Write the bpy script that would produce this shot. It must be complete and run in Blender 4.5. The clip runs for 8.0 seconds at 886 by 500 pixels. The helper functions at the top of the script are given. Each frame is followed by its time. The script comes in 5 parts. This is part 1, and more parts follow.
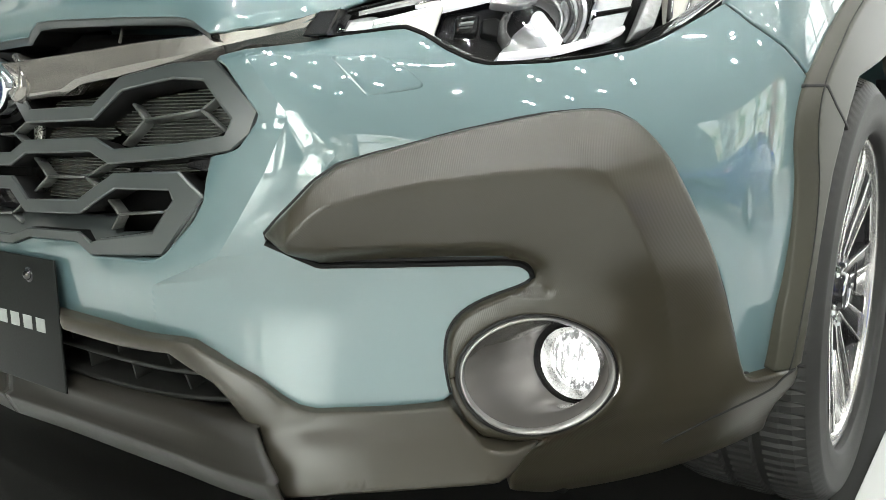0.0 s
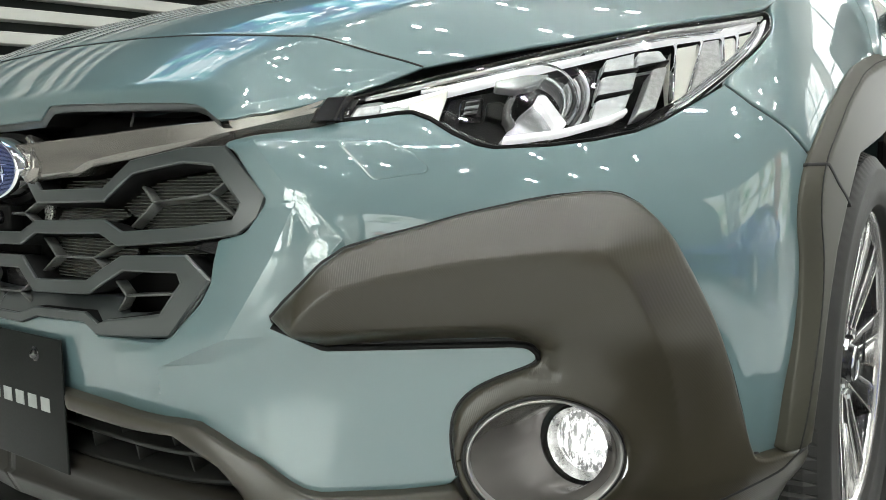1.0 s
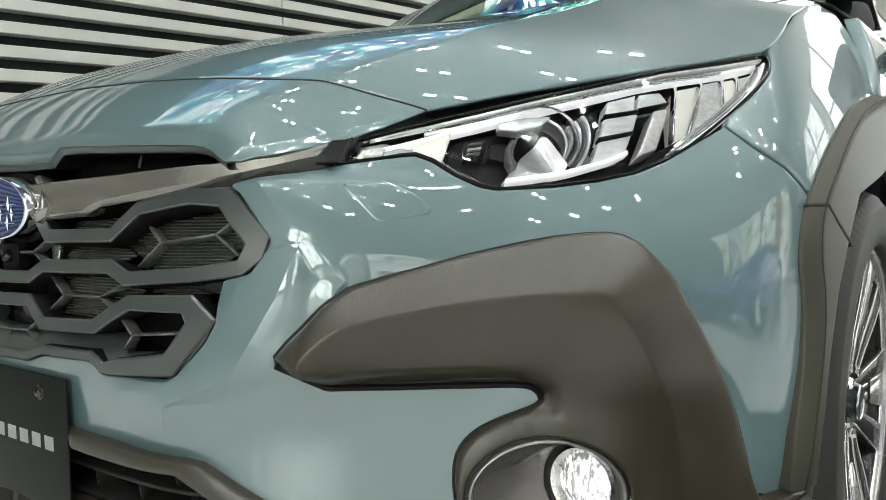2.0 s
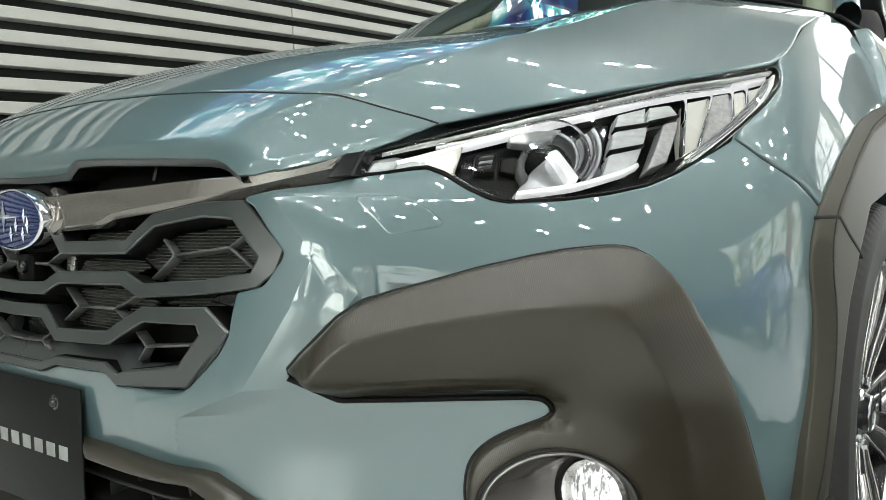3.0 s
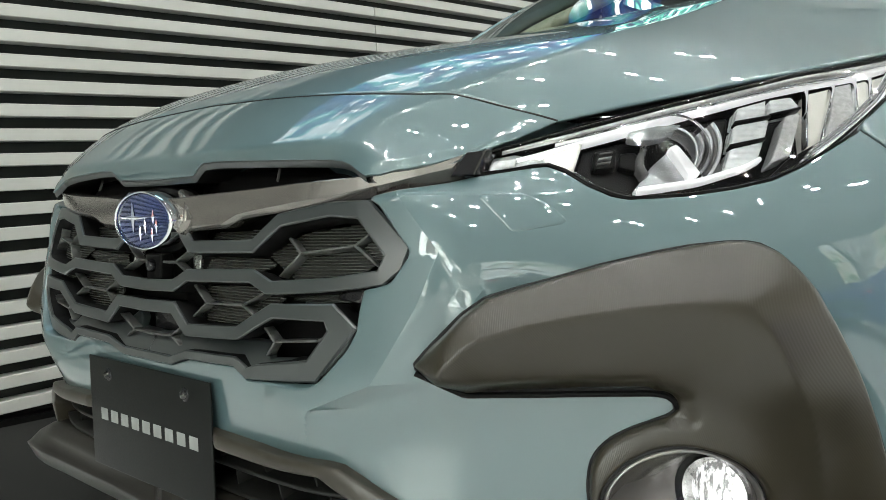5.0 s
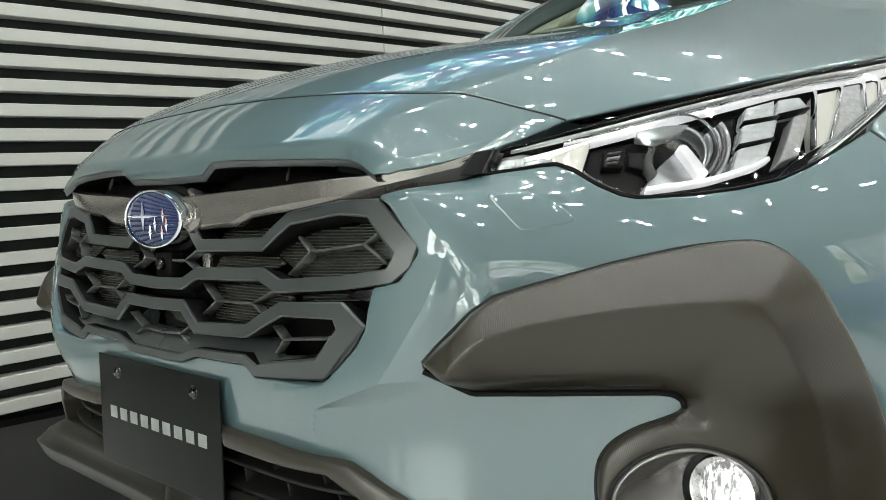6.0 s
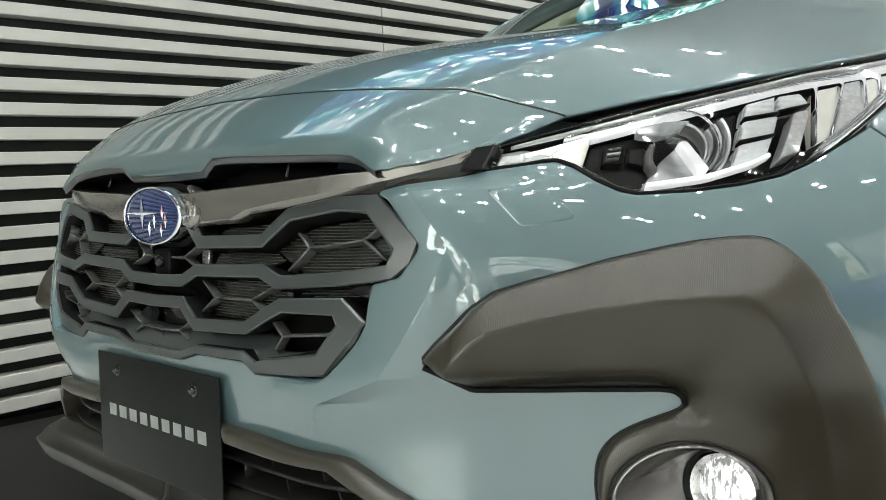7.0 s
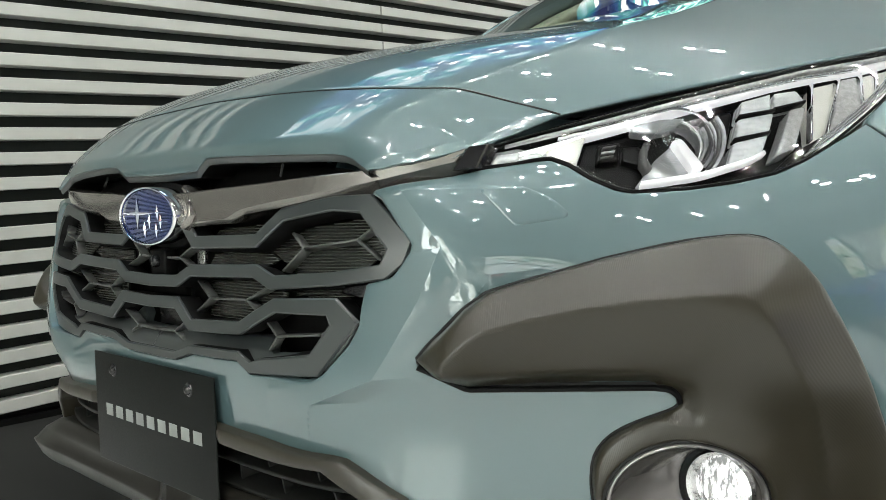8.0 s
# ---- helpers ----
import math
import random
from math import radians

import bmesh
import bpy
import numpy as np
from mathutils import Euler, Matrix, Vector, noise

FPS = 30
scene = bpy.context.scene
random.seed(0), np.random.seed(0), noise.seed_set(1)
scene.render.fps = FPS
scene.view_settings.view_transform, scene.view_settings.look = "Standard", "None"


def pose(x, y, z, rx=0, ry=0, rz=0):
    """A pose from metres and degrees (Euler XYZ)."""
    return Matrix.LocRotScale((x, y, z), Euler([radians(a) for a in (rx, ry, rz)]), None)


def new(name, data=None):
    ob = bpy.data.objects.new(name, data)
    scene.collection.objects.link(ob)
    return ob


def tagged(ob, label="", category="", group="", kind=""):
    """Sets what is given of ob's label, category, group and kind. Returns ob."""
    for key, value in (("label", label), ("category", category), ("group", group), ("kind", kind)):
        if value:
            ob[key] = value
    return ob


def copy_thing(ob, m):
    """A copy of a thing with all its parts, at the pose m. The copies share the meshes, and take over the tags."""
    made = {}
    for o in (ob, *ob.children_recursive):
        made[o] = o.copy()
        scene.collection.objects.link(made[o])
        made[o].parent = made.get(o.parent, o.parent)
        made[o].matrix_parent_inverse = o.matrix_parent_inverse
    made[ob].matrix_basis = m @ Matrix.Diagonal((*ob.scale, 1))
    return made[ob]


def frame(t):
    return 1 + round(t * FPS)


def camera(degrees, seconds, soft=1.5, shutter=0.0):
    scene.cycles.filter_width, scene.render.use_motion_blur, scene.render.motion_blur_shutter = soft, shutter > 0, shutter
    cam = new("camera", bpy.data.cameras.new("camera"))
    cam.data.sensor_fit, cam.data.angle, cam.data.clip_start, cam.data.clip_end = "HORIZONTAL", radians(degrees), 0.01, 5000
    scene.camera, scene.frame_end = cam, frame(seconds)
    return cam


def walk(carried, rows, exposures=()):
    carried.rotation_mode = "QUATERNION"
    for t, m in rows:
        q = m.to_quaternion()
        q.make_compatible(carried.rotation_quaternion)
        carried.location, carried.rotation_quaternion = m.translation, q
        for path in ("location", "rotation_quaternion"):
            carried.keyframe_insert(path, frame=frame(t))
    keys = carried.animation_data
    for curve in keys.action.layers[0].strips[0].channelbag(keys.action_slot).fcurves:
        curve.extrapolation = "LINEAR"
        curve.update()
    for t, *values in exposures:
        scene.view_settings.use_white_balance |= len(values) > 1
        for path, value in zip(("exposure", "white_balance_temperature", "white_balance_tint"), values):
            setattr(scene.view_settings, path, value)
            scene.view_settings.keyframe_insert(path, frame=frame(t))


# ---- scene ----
# World: x to the car's left flank, y from its nose to its tail, z up, the floor at 0.
cam = camera(57.20, 8.0, soft=0.8)
# t, eye x y z, yaw, pitch, roll
ROWS = [
    (0, 1.0854, -0.5076, 0.6401, 35.727, -10.091, -0.730),
    (0.5, 1.0878, -0.5049, 0.6559, 35.963, -8.230, -0.841),
    (1, 1.0849, -0.5063, 0.6697, 36.069, -6.275, -0.895),
    (1.5, 1.0912, -0.5092, 0.6764, 36.189, -4.743, -0.925),
    (3, 1.0910, -0.5169, 0.6859, 36.948, -3.507, -0.857),
    (3.5, 1.0796, -0.5305, 0.6948, 37.866, -3.825, -0.919),
    (4, 1.0692, -0.5444, 0.6889, 39.211, -3.542, -1.013),
    (4.5, 1.0614, -0.5518, 0.6865, 40.809, -3.470, -1.346),
    (5, 1.0539, -0.5604, 0.6904, 41.901, -3.765, -1.571),
    (6.5, 1.0543, -0.5646, 0.6851, 42.373, -3.612, -1.416),
    (7, 1.0527, -0.5639, 0.6826, 42.304, -3.617, -1.421),
    (7.5, 1.0551, -0.5591, 0.6815, 42.267, -3.570, -1.516),
    (8, 1.0578, -0.5555, 0.6836, 42.481, -3.743, -1.656),
]
walk(cam, [(t, pose(x, y, z, 90 + pitch, 0, yaw) @ pose(0, 0, 0, 0, 0, roll)) for t, x, y, z, yaw, pitch, roll in ROWS],
     [(0, .24), (.5, .07), (1.0, -.15), (1.5, -.25), (8.0, -.30)])
# ---- light: daylight outside the glazing; the ceiling's spotlights are built with the room ----
world = bpy.data.worlds.new("world")
scene.world = world
world.use_nodes = True
_sky = world.node_tree.nodes.new("ShaderNodeTexSky")
_sky.sky_type, _sky.sun_disc, _sky.sun_elevation, _sky.sun_rotation = "NISHITA", False, radians(50), radians(120)
_bg = world.node_tree.nodes["Background"]
world.node_tree.links.new(_sky.outputs[0], _bg.inputs[0])
_bg.inputs[1].default_value = 0.12
SPOT_GLOW, DAY_GLOW, SCREEN_GLOW = 640.0, 6.0, 2.8
# ---- materials ----
def material(name):
    m = bpy.data.materials.new(name)
    m.use_nodes = True
    nt = m.node_tree
    return m, nt, nt.nodes["Principled BSDF"]


def add_node(nt, kind, **inputs):
    n = nt.nodes.new(kind)
    for k, v in inputs.items():
        n.inputs[k].default_value = v
    return n


def surface(name, colour, rough=.5, metal=0.0, coat=0.0, vary=.08, scale=6.0, grain=0.0, grain_scale=400.0, rough_vary=.08, coat_rough=.03, spec=.5):
    """A surface with two scales of uneven colour and gloss, and a fine relief."""
    m, nt, b = material(name)
    b.inputs["Roughness"].default_value, b.inputs["Metallic"].default_value = rough, metal
    b.inputs["Coat Weight"].default_value, b.inputs["Coat Roughness"].default_value = coat, coat_rough
    b.inputs["Specular IOR Level"].default_value = spec
    co = add_node(nt, "ShaderNodeTexCoord")
    n1 = add_node(nt, "ShaderNodeTexNoise", Scale=scale, Detail=4.0)
    n2 = add_node(nt, "ShaderNodeTexNoise", Scale=grain_scale, Detail=3.0)
    for n in (n1, n2):
        nt.links.new(co.outputs["Object"], n.inputs["Vector"])
    mix = add_node(nt, "ShaderNodeMix")
    mix.data_type = "RGBA"
    mix.inputs[6].default_value = (*[c * (1 - vary) for c in colour], 1)
    mix.inputs[7].default_value = (*[min(1, c * (1 + vary)) for c in colour], 1)
    nt.links.new(n1.outputs["Fac"], mix.inputs["Factor"])
    nt.links.new(mix.outputs[2], b.inputs["Base Color"])
    rr = add_node(nt, "ShaderNodeMapRange")
    rr.inputs["To Min"].default_value, rr.inputs["To Max"].default_value = max(0, rough - rough_vary), min(1, rough + rough_vary)
    nt.links.new(n2.outputs["Fac"], rr.inputs["Value"])
    nt.links.new(rr.outputs[0], b.inputs["Roughness"])
    if grain:
        bump = add_node(nt, "ShaderNodeBump", Strength=grain, Distance=.0006)
        nt.links.new(n2.outputs["Fac"], bump.inputs["Height"])
        nt.links.new(bump.outputs[0], b.inputs["Normal"])
    return m


def glowing(name, colour, strength):
    m, nt, b = material(name)
    b.inputs["Base Color"].default_value = (*colour, 1)
    b.inputs["Emission Color"].default_value = (*colour, 1)
    b.inputs["Emission Strength"].default_value = strength
    return m


def clear(name, tint=(1, 1, 1), gloss=.02):
    """Thin clear glass: lets light straight through and mirrors by its angle."""
    m, nt, b = material(name)
    nt.nodes.remove(b)
    t = add_node(nt, "ShaderNodeBsdfTransparent", Color=(*tint, 1))
    g = add_node(nt, "ShaderNodeBsdfGlossy", Roughness=gloss)
    fr = add_node(nt, "ShaderNodeFresnel", IOR=1.5)
    mix = add_node(nt, "ShaderNodeMixShader")
    nt.links.new(fr.outputs[0], mix.inputs[0])
    nt.links.new(t.outputs[0], mix.inputs[1])
    nt.links.new(g.outputs[0], mix.inputs[2])
    nt.links.new(mix.outputs[0], nt.nodes["Material Output"].inputs[0])
    return m


def ribbed(name, colour, rough, pitch=.0027, strength=.13, slant=.35, grain=.12):
    """Moulded plastic with fine slanted ribs in its grain."""
    m = surface(name, colour, rough, vary=.06, scale=9, grain=grain, grain_scale=1400, rough_vary=.015, spec=.5)
    nt = m.node_tree
    b = nt.nodes["Principled BSDF"]
    co = add_node(nt, "ShaderNodeTexCoord")
    mp = add_node(nt, "ShaderNodeMapping")
    mp.inputs["Rotation"].default_value = (0, slant, 0)
    wave = add_node(nt, "ShaderNodeTexWave", Scale=.314 / pitch)
    wave.bands_direction = "X"
    nt.links.new(co.outputs["Object"], mp.inputs[0])
    nt.links.new(mp.outputs[0], wave.inputs["Vector"])
    bump = add_node(nt, "ShaderNodeBump", Strength=strength, Distance=.0004)
    nt.links.new(wave.outputs["Fac"], bump.inputs["Height"])
    old = b.inputs["Normal"].links
    if old:
        nt.links.new(old[0].from_socket, bump.inputs["Normal"])
    nt.links.new(bump.outputs[0], b.inputs["Normal"])
    return m


PAINT = surface("car_paint", (.082, .134, .141), .36, metal=.15, coat=1.0, vary=.03, scale=3, rough_vary=.05, grain_scale=1800, coat_rough=.008)
PAINT.node_tree.nodes["Principled BSDF"].inputs["Coat IOR"].default_value = 1.9
PLASTIC = ribbed("cladding_plastic", (.0265, .0232, .0152), .29, pitch=.0017, strength=.17, slant=.30, grain=0.0)
# the cladding's plastic without ribs, lightened for the floor light it reflects
SKID = surface("lit_skid_plastic", (.033, .0295, .0215), .30, vary=.07, rough_vary=.02, scale=9)
SMOOTH_PLASTIC = surface("trim_plastic", (.034, .0325, .024), .46, vary=.08, rough_vary=.03, grain_scale=1500, spec=.3)
GRILLE_GREY = surface("grille_plastic", (.031, .037, .0365), .30, vary=.08, rough_vary=.02, grain_scale=300, spec=.9)
BLACK = surface("black_plastic", (.004, .004, .004), .55, vary=.2, spec=.12)
GLOSS_BLACK = surface("gloss_black", (.006, .006, .007), .12, vary=.2, rough_vary=.03)
GAP = surface("shut_gap", (.004, .004, .004), .8)
CHROME = surface("chrome", (.86, .87, .88), .06, metal=1.0, vary=.02, rough_vary=.02)
SATIN = surface("satin_silver", (.62, .62, .60), .28, metal=1.0, vary=.04)
RUBBER = surface("tyre_rubber", (.017, .0168, .016), .62, spec=.4, vary=.25, scale=14, grain=.3, grain_scale=700)
GLASS = clear("clear_lens")
WINDOW = clear("window_glass", (.88, .90, .89))
FLOOR_DARK = surface("dark_carpet_tile", (.014, .0145, .0135), .85, vary=.3, scale=2.5, grain=.5, grain_scale=320, spec=.25)
FLOOR_LIGHT = surface("polished_floor_tile", (.68, .69, .67), .20, vary=.05, scale=1.6, rough_vary=.04)
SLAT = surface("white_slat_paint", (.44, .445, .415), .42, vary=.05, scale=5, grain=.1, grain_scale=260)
WALL_DARK = surface("dark_wall_lining", (.007, .010, .008), .7, vary=.2)
WHITE_WALL = surface("white_wall_paint", (.72, .72, .70), .6, vary=.04)
# ---- mesh helpers ----
from mathutils.geometry import delaunay_2d_cdt


def mesh_of(name, verts, faces, smooth=True):
    me = bpy.data.meshes.new(name)
    me.from_pydata([tuple(map(float, v)) for v in verts], [], faces)
    me.update()
    if smooth:
        me.polygons.foreach_set("use_smooth", [True] * len(me.polygons))
    return me


def put(name, me, mat, parent=None, label=""):
    me.materials.append(mat)
    ob = new(name, me)
    ob.parent = parent
    return tagged(ob, label)


def part(name, bm, mat, parent=None, label="", smooth=True):
    """Links a bmesh as one mesh object under a thing or a part."""
    me = bpy.data.meshes.new(name)
    bm.normal_update()
    bm.to_mesh(me)
    bm.free()
    me.polygons.foreach_set("use_smooth", [smooth] * len(me.polygons))
    return put(name, me, mat, parent, label)


def thing(name, at, label, category, kind="", group=""):
    ob = new(name)
    ob.location = at
    bpy.context.view_layer.update()
    return tagged(ob, label, category, group, kind)


def box_bm(size, at=(0, 0, 0), bevel=0.0, turn=None, segments=2):
    bm = bmesh.new()
    bmesh.ops.create_cube(bm, size=1)
    bmesh.ops.scale(bm, vec=size, verts=bm.verts)
    if bevel:
        bmesh.ops.bevel(bm, geom=bm.edges[:], offset=bevel, segments=segments, affect="EDGES", profile=.6)
    if turn is not None:
        bmesh.ops.transform(bm, matrix=turn, verts=bm.verts)
    bmesh.ops.translate(bm, vec=at, verts=bm.verts)
    return bm


def join_bm(*many):
    out = bmesh.new()
    for b in many:
        me = bpy.data.meshes.new("tmp")
        b.to_mesh(me)
        out.from_mesh(me)
        b.free()
        bpy.data.meshes.remove(me)
    return out


def lathe_bm(profile, n=48, axis="x", at=(0, 0, 0), close=False):
    """Turns a profile of (radius, along) round an axis."""
    verts, faces = [], []
    m = len(profile)
    for i in range(n):
        a = 2 * math.pi * i / n
        for r, h in profile:
            c, s = r * math.cos(a), r * math.sin(a)
            verts.append({"x": (h, c, s), "y": (c, h, s), "z": (c, s, h)}[axis])
    for i in range(n):
        for j in range(m if close else m - 1):
            a, b = i * m + j, i * m + (j + 1) % m
            c, d = ((i + 1) % n) * m + (j + 1) % m, ((i + 1) % n) * m + j
            faces.append((a, b, c, d))
    bm = bmesh.new()
    vs = [bm.verts.new(Vector(v) + Vector(at)) for v in verts]
    for f in faces:
        try:
            bm.faces.new([vs[k] for k in f])
        except ValueError:
            pass
    bmesh.ops.recalc_face_normals(bm, faces=bm.faces)
    return bm


def soften(points, times=2, keep=()):
    """Rounds the corners of a closed outline."""
    p = np.asarray(points, float)
    for _ in range(times):
        q = np.roll(p, -1, 0)
        p = np.stack([.82 * p + .18 * q, .18 * p + .82 * q], 1).reshape(-1, 2)
    return p


def resample(p, step, closed=True):
    p = np.asarray(p, float)
    if closed:
        p = np.vstack([p, p[:1]])
    d = np.r_[0, np.cumsum(np.linalg.norm(np.diff(p, axis=0), axis=1))]
    n = max(4, int(round(d[-1] / step)))
    t = np.linspace(0, d[-1], n + 1)
    q = np.stack([np.interp(t, d, p[:, k]) for k in range(p.shape[1])], 1)
    return q[:-1] if closed else q


def distance_to(line, pts, closed=False):
    line, pts = np.asarray(line, float), np.asarray(pts, float)
    a = line if closed else line[:-1]
    b = np.roll(line, -1, 0) if closed else line[1:]
    best = np.full(len(pts), 9.0)
    for p, q in zip(a, b):
        v = q - p
        u = np.clip(((pts - p) @ v) / max(v @ v, 1e-12), 0, 1)[:, None]
        best = np.minimum(best, np.linalg.norm(pts - p - u * v, axis=1))
    return best


def inside(poly, pts):
    poly, pts = np.asarray(poly), np.asarray(pts)
    r = np.zeros(len(pts), bool)
    for a, b in zip(poly, np.roll(poly, -1, 0)):
        c = (a[1] > pts[:, 1]) != (b[1] > pts[:, 1])
        x = (b[0] - a[0]) * (pts[:, 1] - a[1]) / (b[1] - a[1] + 1e-15) + a[0]
        r ^= c & (pts[:, 0] < x)
    return r


def sheet(outline, step=.008, edge=0.0, lines=()):
    """Fills an outline with an even net of triangles: its points, its faces and the points of its rim."""
    o = np.asarray(outline, float)
    if np.sum(o[:, 0] * np.roll(o[:, 1], -1) - np.roll(o[:, 0], -1) * o[:, 1]) < 0:
        o = o[::-1]
    rim = resample(o, step * .8)
    lo, hi = rim.min(0), rim.max(0)
    gx, gy = np.meshgrid(np.arange(lo[0], hi[0], step), np.arange(lo[1], hi[1], step * .87))
    gx[::2] += step * .5
    g = np.stack([gx.ravel(), gy.ravel()], 1)
    g = g[inside(rim, g)]
    g = g[distance_to(rim, g, True) > max(edge * 1.25, step * .5)]
    add = []
    if edge:
        t = np.roll(rim, -1, 0) - np.roll(rim, 1, 0)
        t /= np.linalg.norm(t, axis=1, keepdims=True) + 1e-12
        n = np.stack([-t[:, 1], t[:, 0]], 1)
        for k in (.15, .45, 1.0):
            q = rim + n * edge * k
            add.append(q[(distance_to(rim, q, True) > edge * k * .93) & inside(rim, q)])
    for ln in lines:
        q = resample(ln, step * .6, False)
        q = q[inside(rim, q)]
        q = q[distance_to(rim, q, True) > max(edge * 1.25, step * .5)]
        g = g[np.min(np.linalg.norm(g[:, None] - q[None], axis=2), axis=1) > step * .45] if len(q) else g
        add.append(q)
    pts = np.vstack([rim, g, *add])
    n = len(rim)
    v, _, f, *_ = delaunay_2d_cdt([Vector(p) for p in pts], [(i, (i + 1) % n) for i in range(n)], [], 1, 1e-6)
    return np.array([tuple(q) for q in v]), [tuple(q) for q in f], n


def panel(outline, out=0.0, step=.008, edge=.003, drop=.003, back=.012, lines=(), where=None):
    """A shaped panel on the car's skin: verts and faces, with rounded edges and a turned-in rim."""
    p, faces, n = sheet(outline, step, edge, lines)
    o = np.asarray(outline, float)
    d = distance_to(resample(o, .004), p, True)
    h = out(p[:, 0], p[:, 1]) if callable(out) else np.full(len(p), float(out))
    if edge:
        u = 1 - np.clip(d / edge, 0, 1)
        h = h - drop * (1 - np.sqrt(np.clip(1 - u**2, 0, 1)))
    at = where or skin
    v = at(p[:, 0], p[:, 1], h)
    rim = at(p[:n, 0], p[:n, 1], h[:n] - back)
    m = len(v)
    faces = faces + [(i, m + i, m + (i + 1) % n, (i + 1) % n) for i in range(n)]
    return np.vstack([v, rim]), faces


def mirrored(verts, faces):
    return verts * np.array([-1, 1, 1]), [f[::-1] for f in faces]


def both(name, vf, mat, parent, label=""):
    """The part and its mirror image on the car's other half."""
    a = put(name, mesh_of(name, *vf), mat, parent, label)
    b = put(name, mesh_of(name, *mirrored(*vf)), mat, parent, label)
    return a, b


def bar_on_skin(line, width, out, depth, closed=False, round_=.003, where=None):
    """A moulded bar of even width that follows a line on the skin, mitred at its corners."""
    p = np.asarray(line, float)
    nxt, prv = np.roll(p, -1, 0), np.roll(p, 1, 0)
    if not closed:
        nxt[-1], prv[0] = 2 * p[-1] - p[-2], 2 * p[0] - p[1]
    a, b = p - prv, nxt - p
    a /= np.linalg.norm(a, axis=1, keepdims=True)
    b /= np.linalg.norm(b, axis=1, keepdims=True)
    na, nb = np.stack([-a[:, 1], a[:, 0]], 1), np.stack([-b[:, 1], b[:, 0]], 1)
    m = na + nb
    m /= np.maximum((m * na).sum(1, keepdims=True), .5)
    w = np.broadcast_to(np.asarray(width, float) / 2, len(p))[:, None]
    at = where or skin
    prof = [(-1, -depth), (-1, -round_), (-1 + round_ / np.mean(w), 0), (1 - round_ / np.mean(w), 0), (1, -round_), (1, -depth)]
    rows = [at((p + m * w * k)[:, 0], (p + m * w * k)[:, 1], np.asarray(out) + h) for k, h in prof]
    v = np.vstack(rows)
    n, r = len(p), len(prof)
    faces = []
    for j in range(r - 1):
        for i in range(n if closed else n - 1):
            i2 = (i + 1) % n
            faces.append((j * n + i, j * n + i2, (j + 1) * n + i2, (j + 1) * n + i))
    if not closed:
        faces += [tuple(j * n for j in range(r)), tuple(j * n + n - 1 for j in range(r))[::-1]]
    return v, faces
# ---- the car's skin: s runs along the skin from the nose's middle to the rear, z is the height ----
SKIN_S = np.array([0, .12, .24, .34, .455, .592, .727, .852, .98, 1.09, 1.25, 1.54])
SKIN_Z = np.array([.12, .20, .31, .40, .48, .57, .65, .72, .79, .86, .92, 1.00])
SKIN_LOW = np.array([
    [.085, .085, .090, .115, .160, .235, .320, .420, .520, .600, .750, 1.02],
    [.000, .000, .004, .018, .058, .150, .248, .362, .480, .570, .720, 1.00],
    [.006, .006, .008, .020, .065, .160, .256, .354, .460, .535, .680, 1.00],
    [.002, .002, -.003, .002, .050, .155, .250, .345, .445, .530, .680, 1.00],
    [-.010, -.010, -.008, .018, .088, .175, .260, .345, .445, .535, .690, 1.00],
    [-.002, -.002, .003, .034, .104, .184, .262, .345, .450, .550, .710, 1.00],
])
SKIN_HIGH = np.array([
    [.015, .018, .028, .063, .125, .210, .288, .375, .480, .580, .740, 1.00],
    [.030, .034, .048, .090, .163, .250, .340, .440, .545, .640, .790, 1.02],
    [.050, .055, .072, .118, .192, .285, .390, .495, .605, .700, .840, 1.05],
    [.090, .095, .115, .165, .240, .330, .435, .545, .655, .750, .880, 1.08],
    [.140, .150, .170, .220, .300, .390, .490, .600, .710, .800, .920, 1.10],
    [.200, .210, .230, .280, .360, .450, .550, .660, .770, .860, .980, 1.14],
])
SKIN_Y = np.vstack([SKIN_LOW, SKIN_HIGH])
SKIN_X = np.array([0, .12, .24, .335, .43, .54, .65, .745, .825, .867, .888, .900])
# how far the flank leans in at each height
LEAN_IN = np.array([.05, .02, 0, 0, 0, 0, .002, .008, .022, .045, .075, .125])


def spline(xs, ys, x):
    """A smooth curve through (xs, ys); ys may have several columns."""
    xs, ys, x = np.asarray(xs, float), np.asarray(ys, float), np.asarray(x, float)
    flat = ys.ndim == 1
    ys = ys.reshape(len(xs), -1)
    h = np.diff(xs)[:, None]
    d = np.diff(ys, axis=0) / h
    m = np.empty_like(ys)
    m[1:-1] = (d[:-1] * h[1:] + d[1:] * h[:-1]) / (h[1:] + h[:-1])
    m[0], m[-1] = d[0], d[-1]
    i = np.clip(np.searchsorted(xs, x, side="right") - 1, 0, len(xs) - 2)
    hh = h[i, 0]
    u = ((x - xs[i]) / hh)[..., None]
    hh = hh[..., None]
    out = ((2 * u**3 - 3 * u**2 + 1) * ys[i] + (u**3 - 2 * u**2 + u) * hh * m[i]
           + (3 * u**2 - 2 * u**3) * ys[i + 1] + (u**3 - u**2) * hh * m[i + 1])
    return out[..., 0] if flat else out


FINE_S = np.linspace(0, 1.54, 309)
FINE_Z = np.linspace(.12, 1.00, 177)
_y = spline(SKIN_Z, spline(SKIN_S, SKIN_Y.T, FINE_S).T, FINE_Z)
_x = spline(SKIN_S, SKIN_X, FINE_S)[None, :] - spline(SKIN_Z, LEAN_IN, FINE_Z)[:, None] * np.clip((FINE_S[None, :] - .5) / .5, 0, 1)


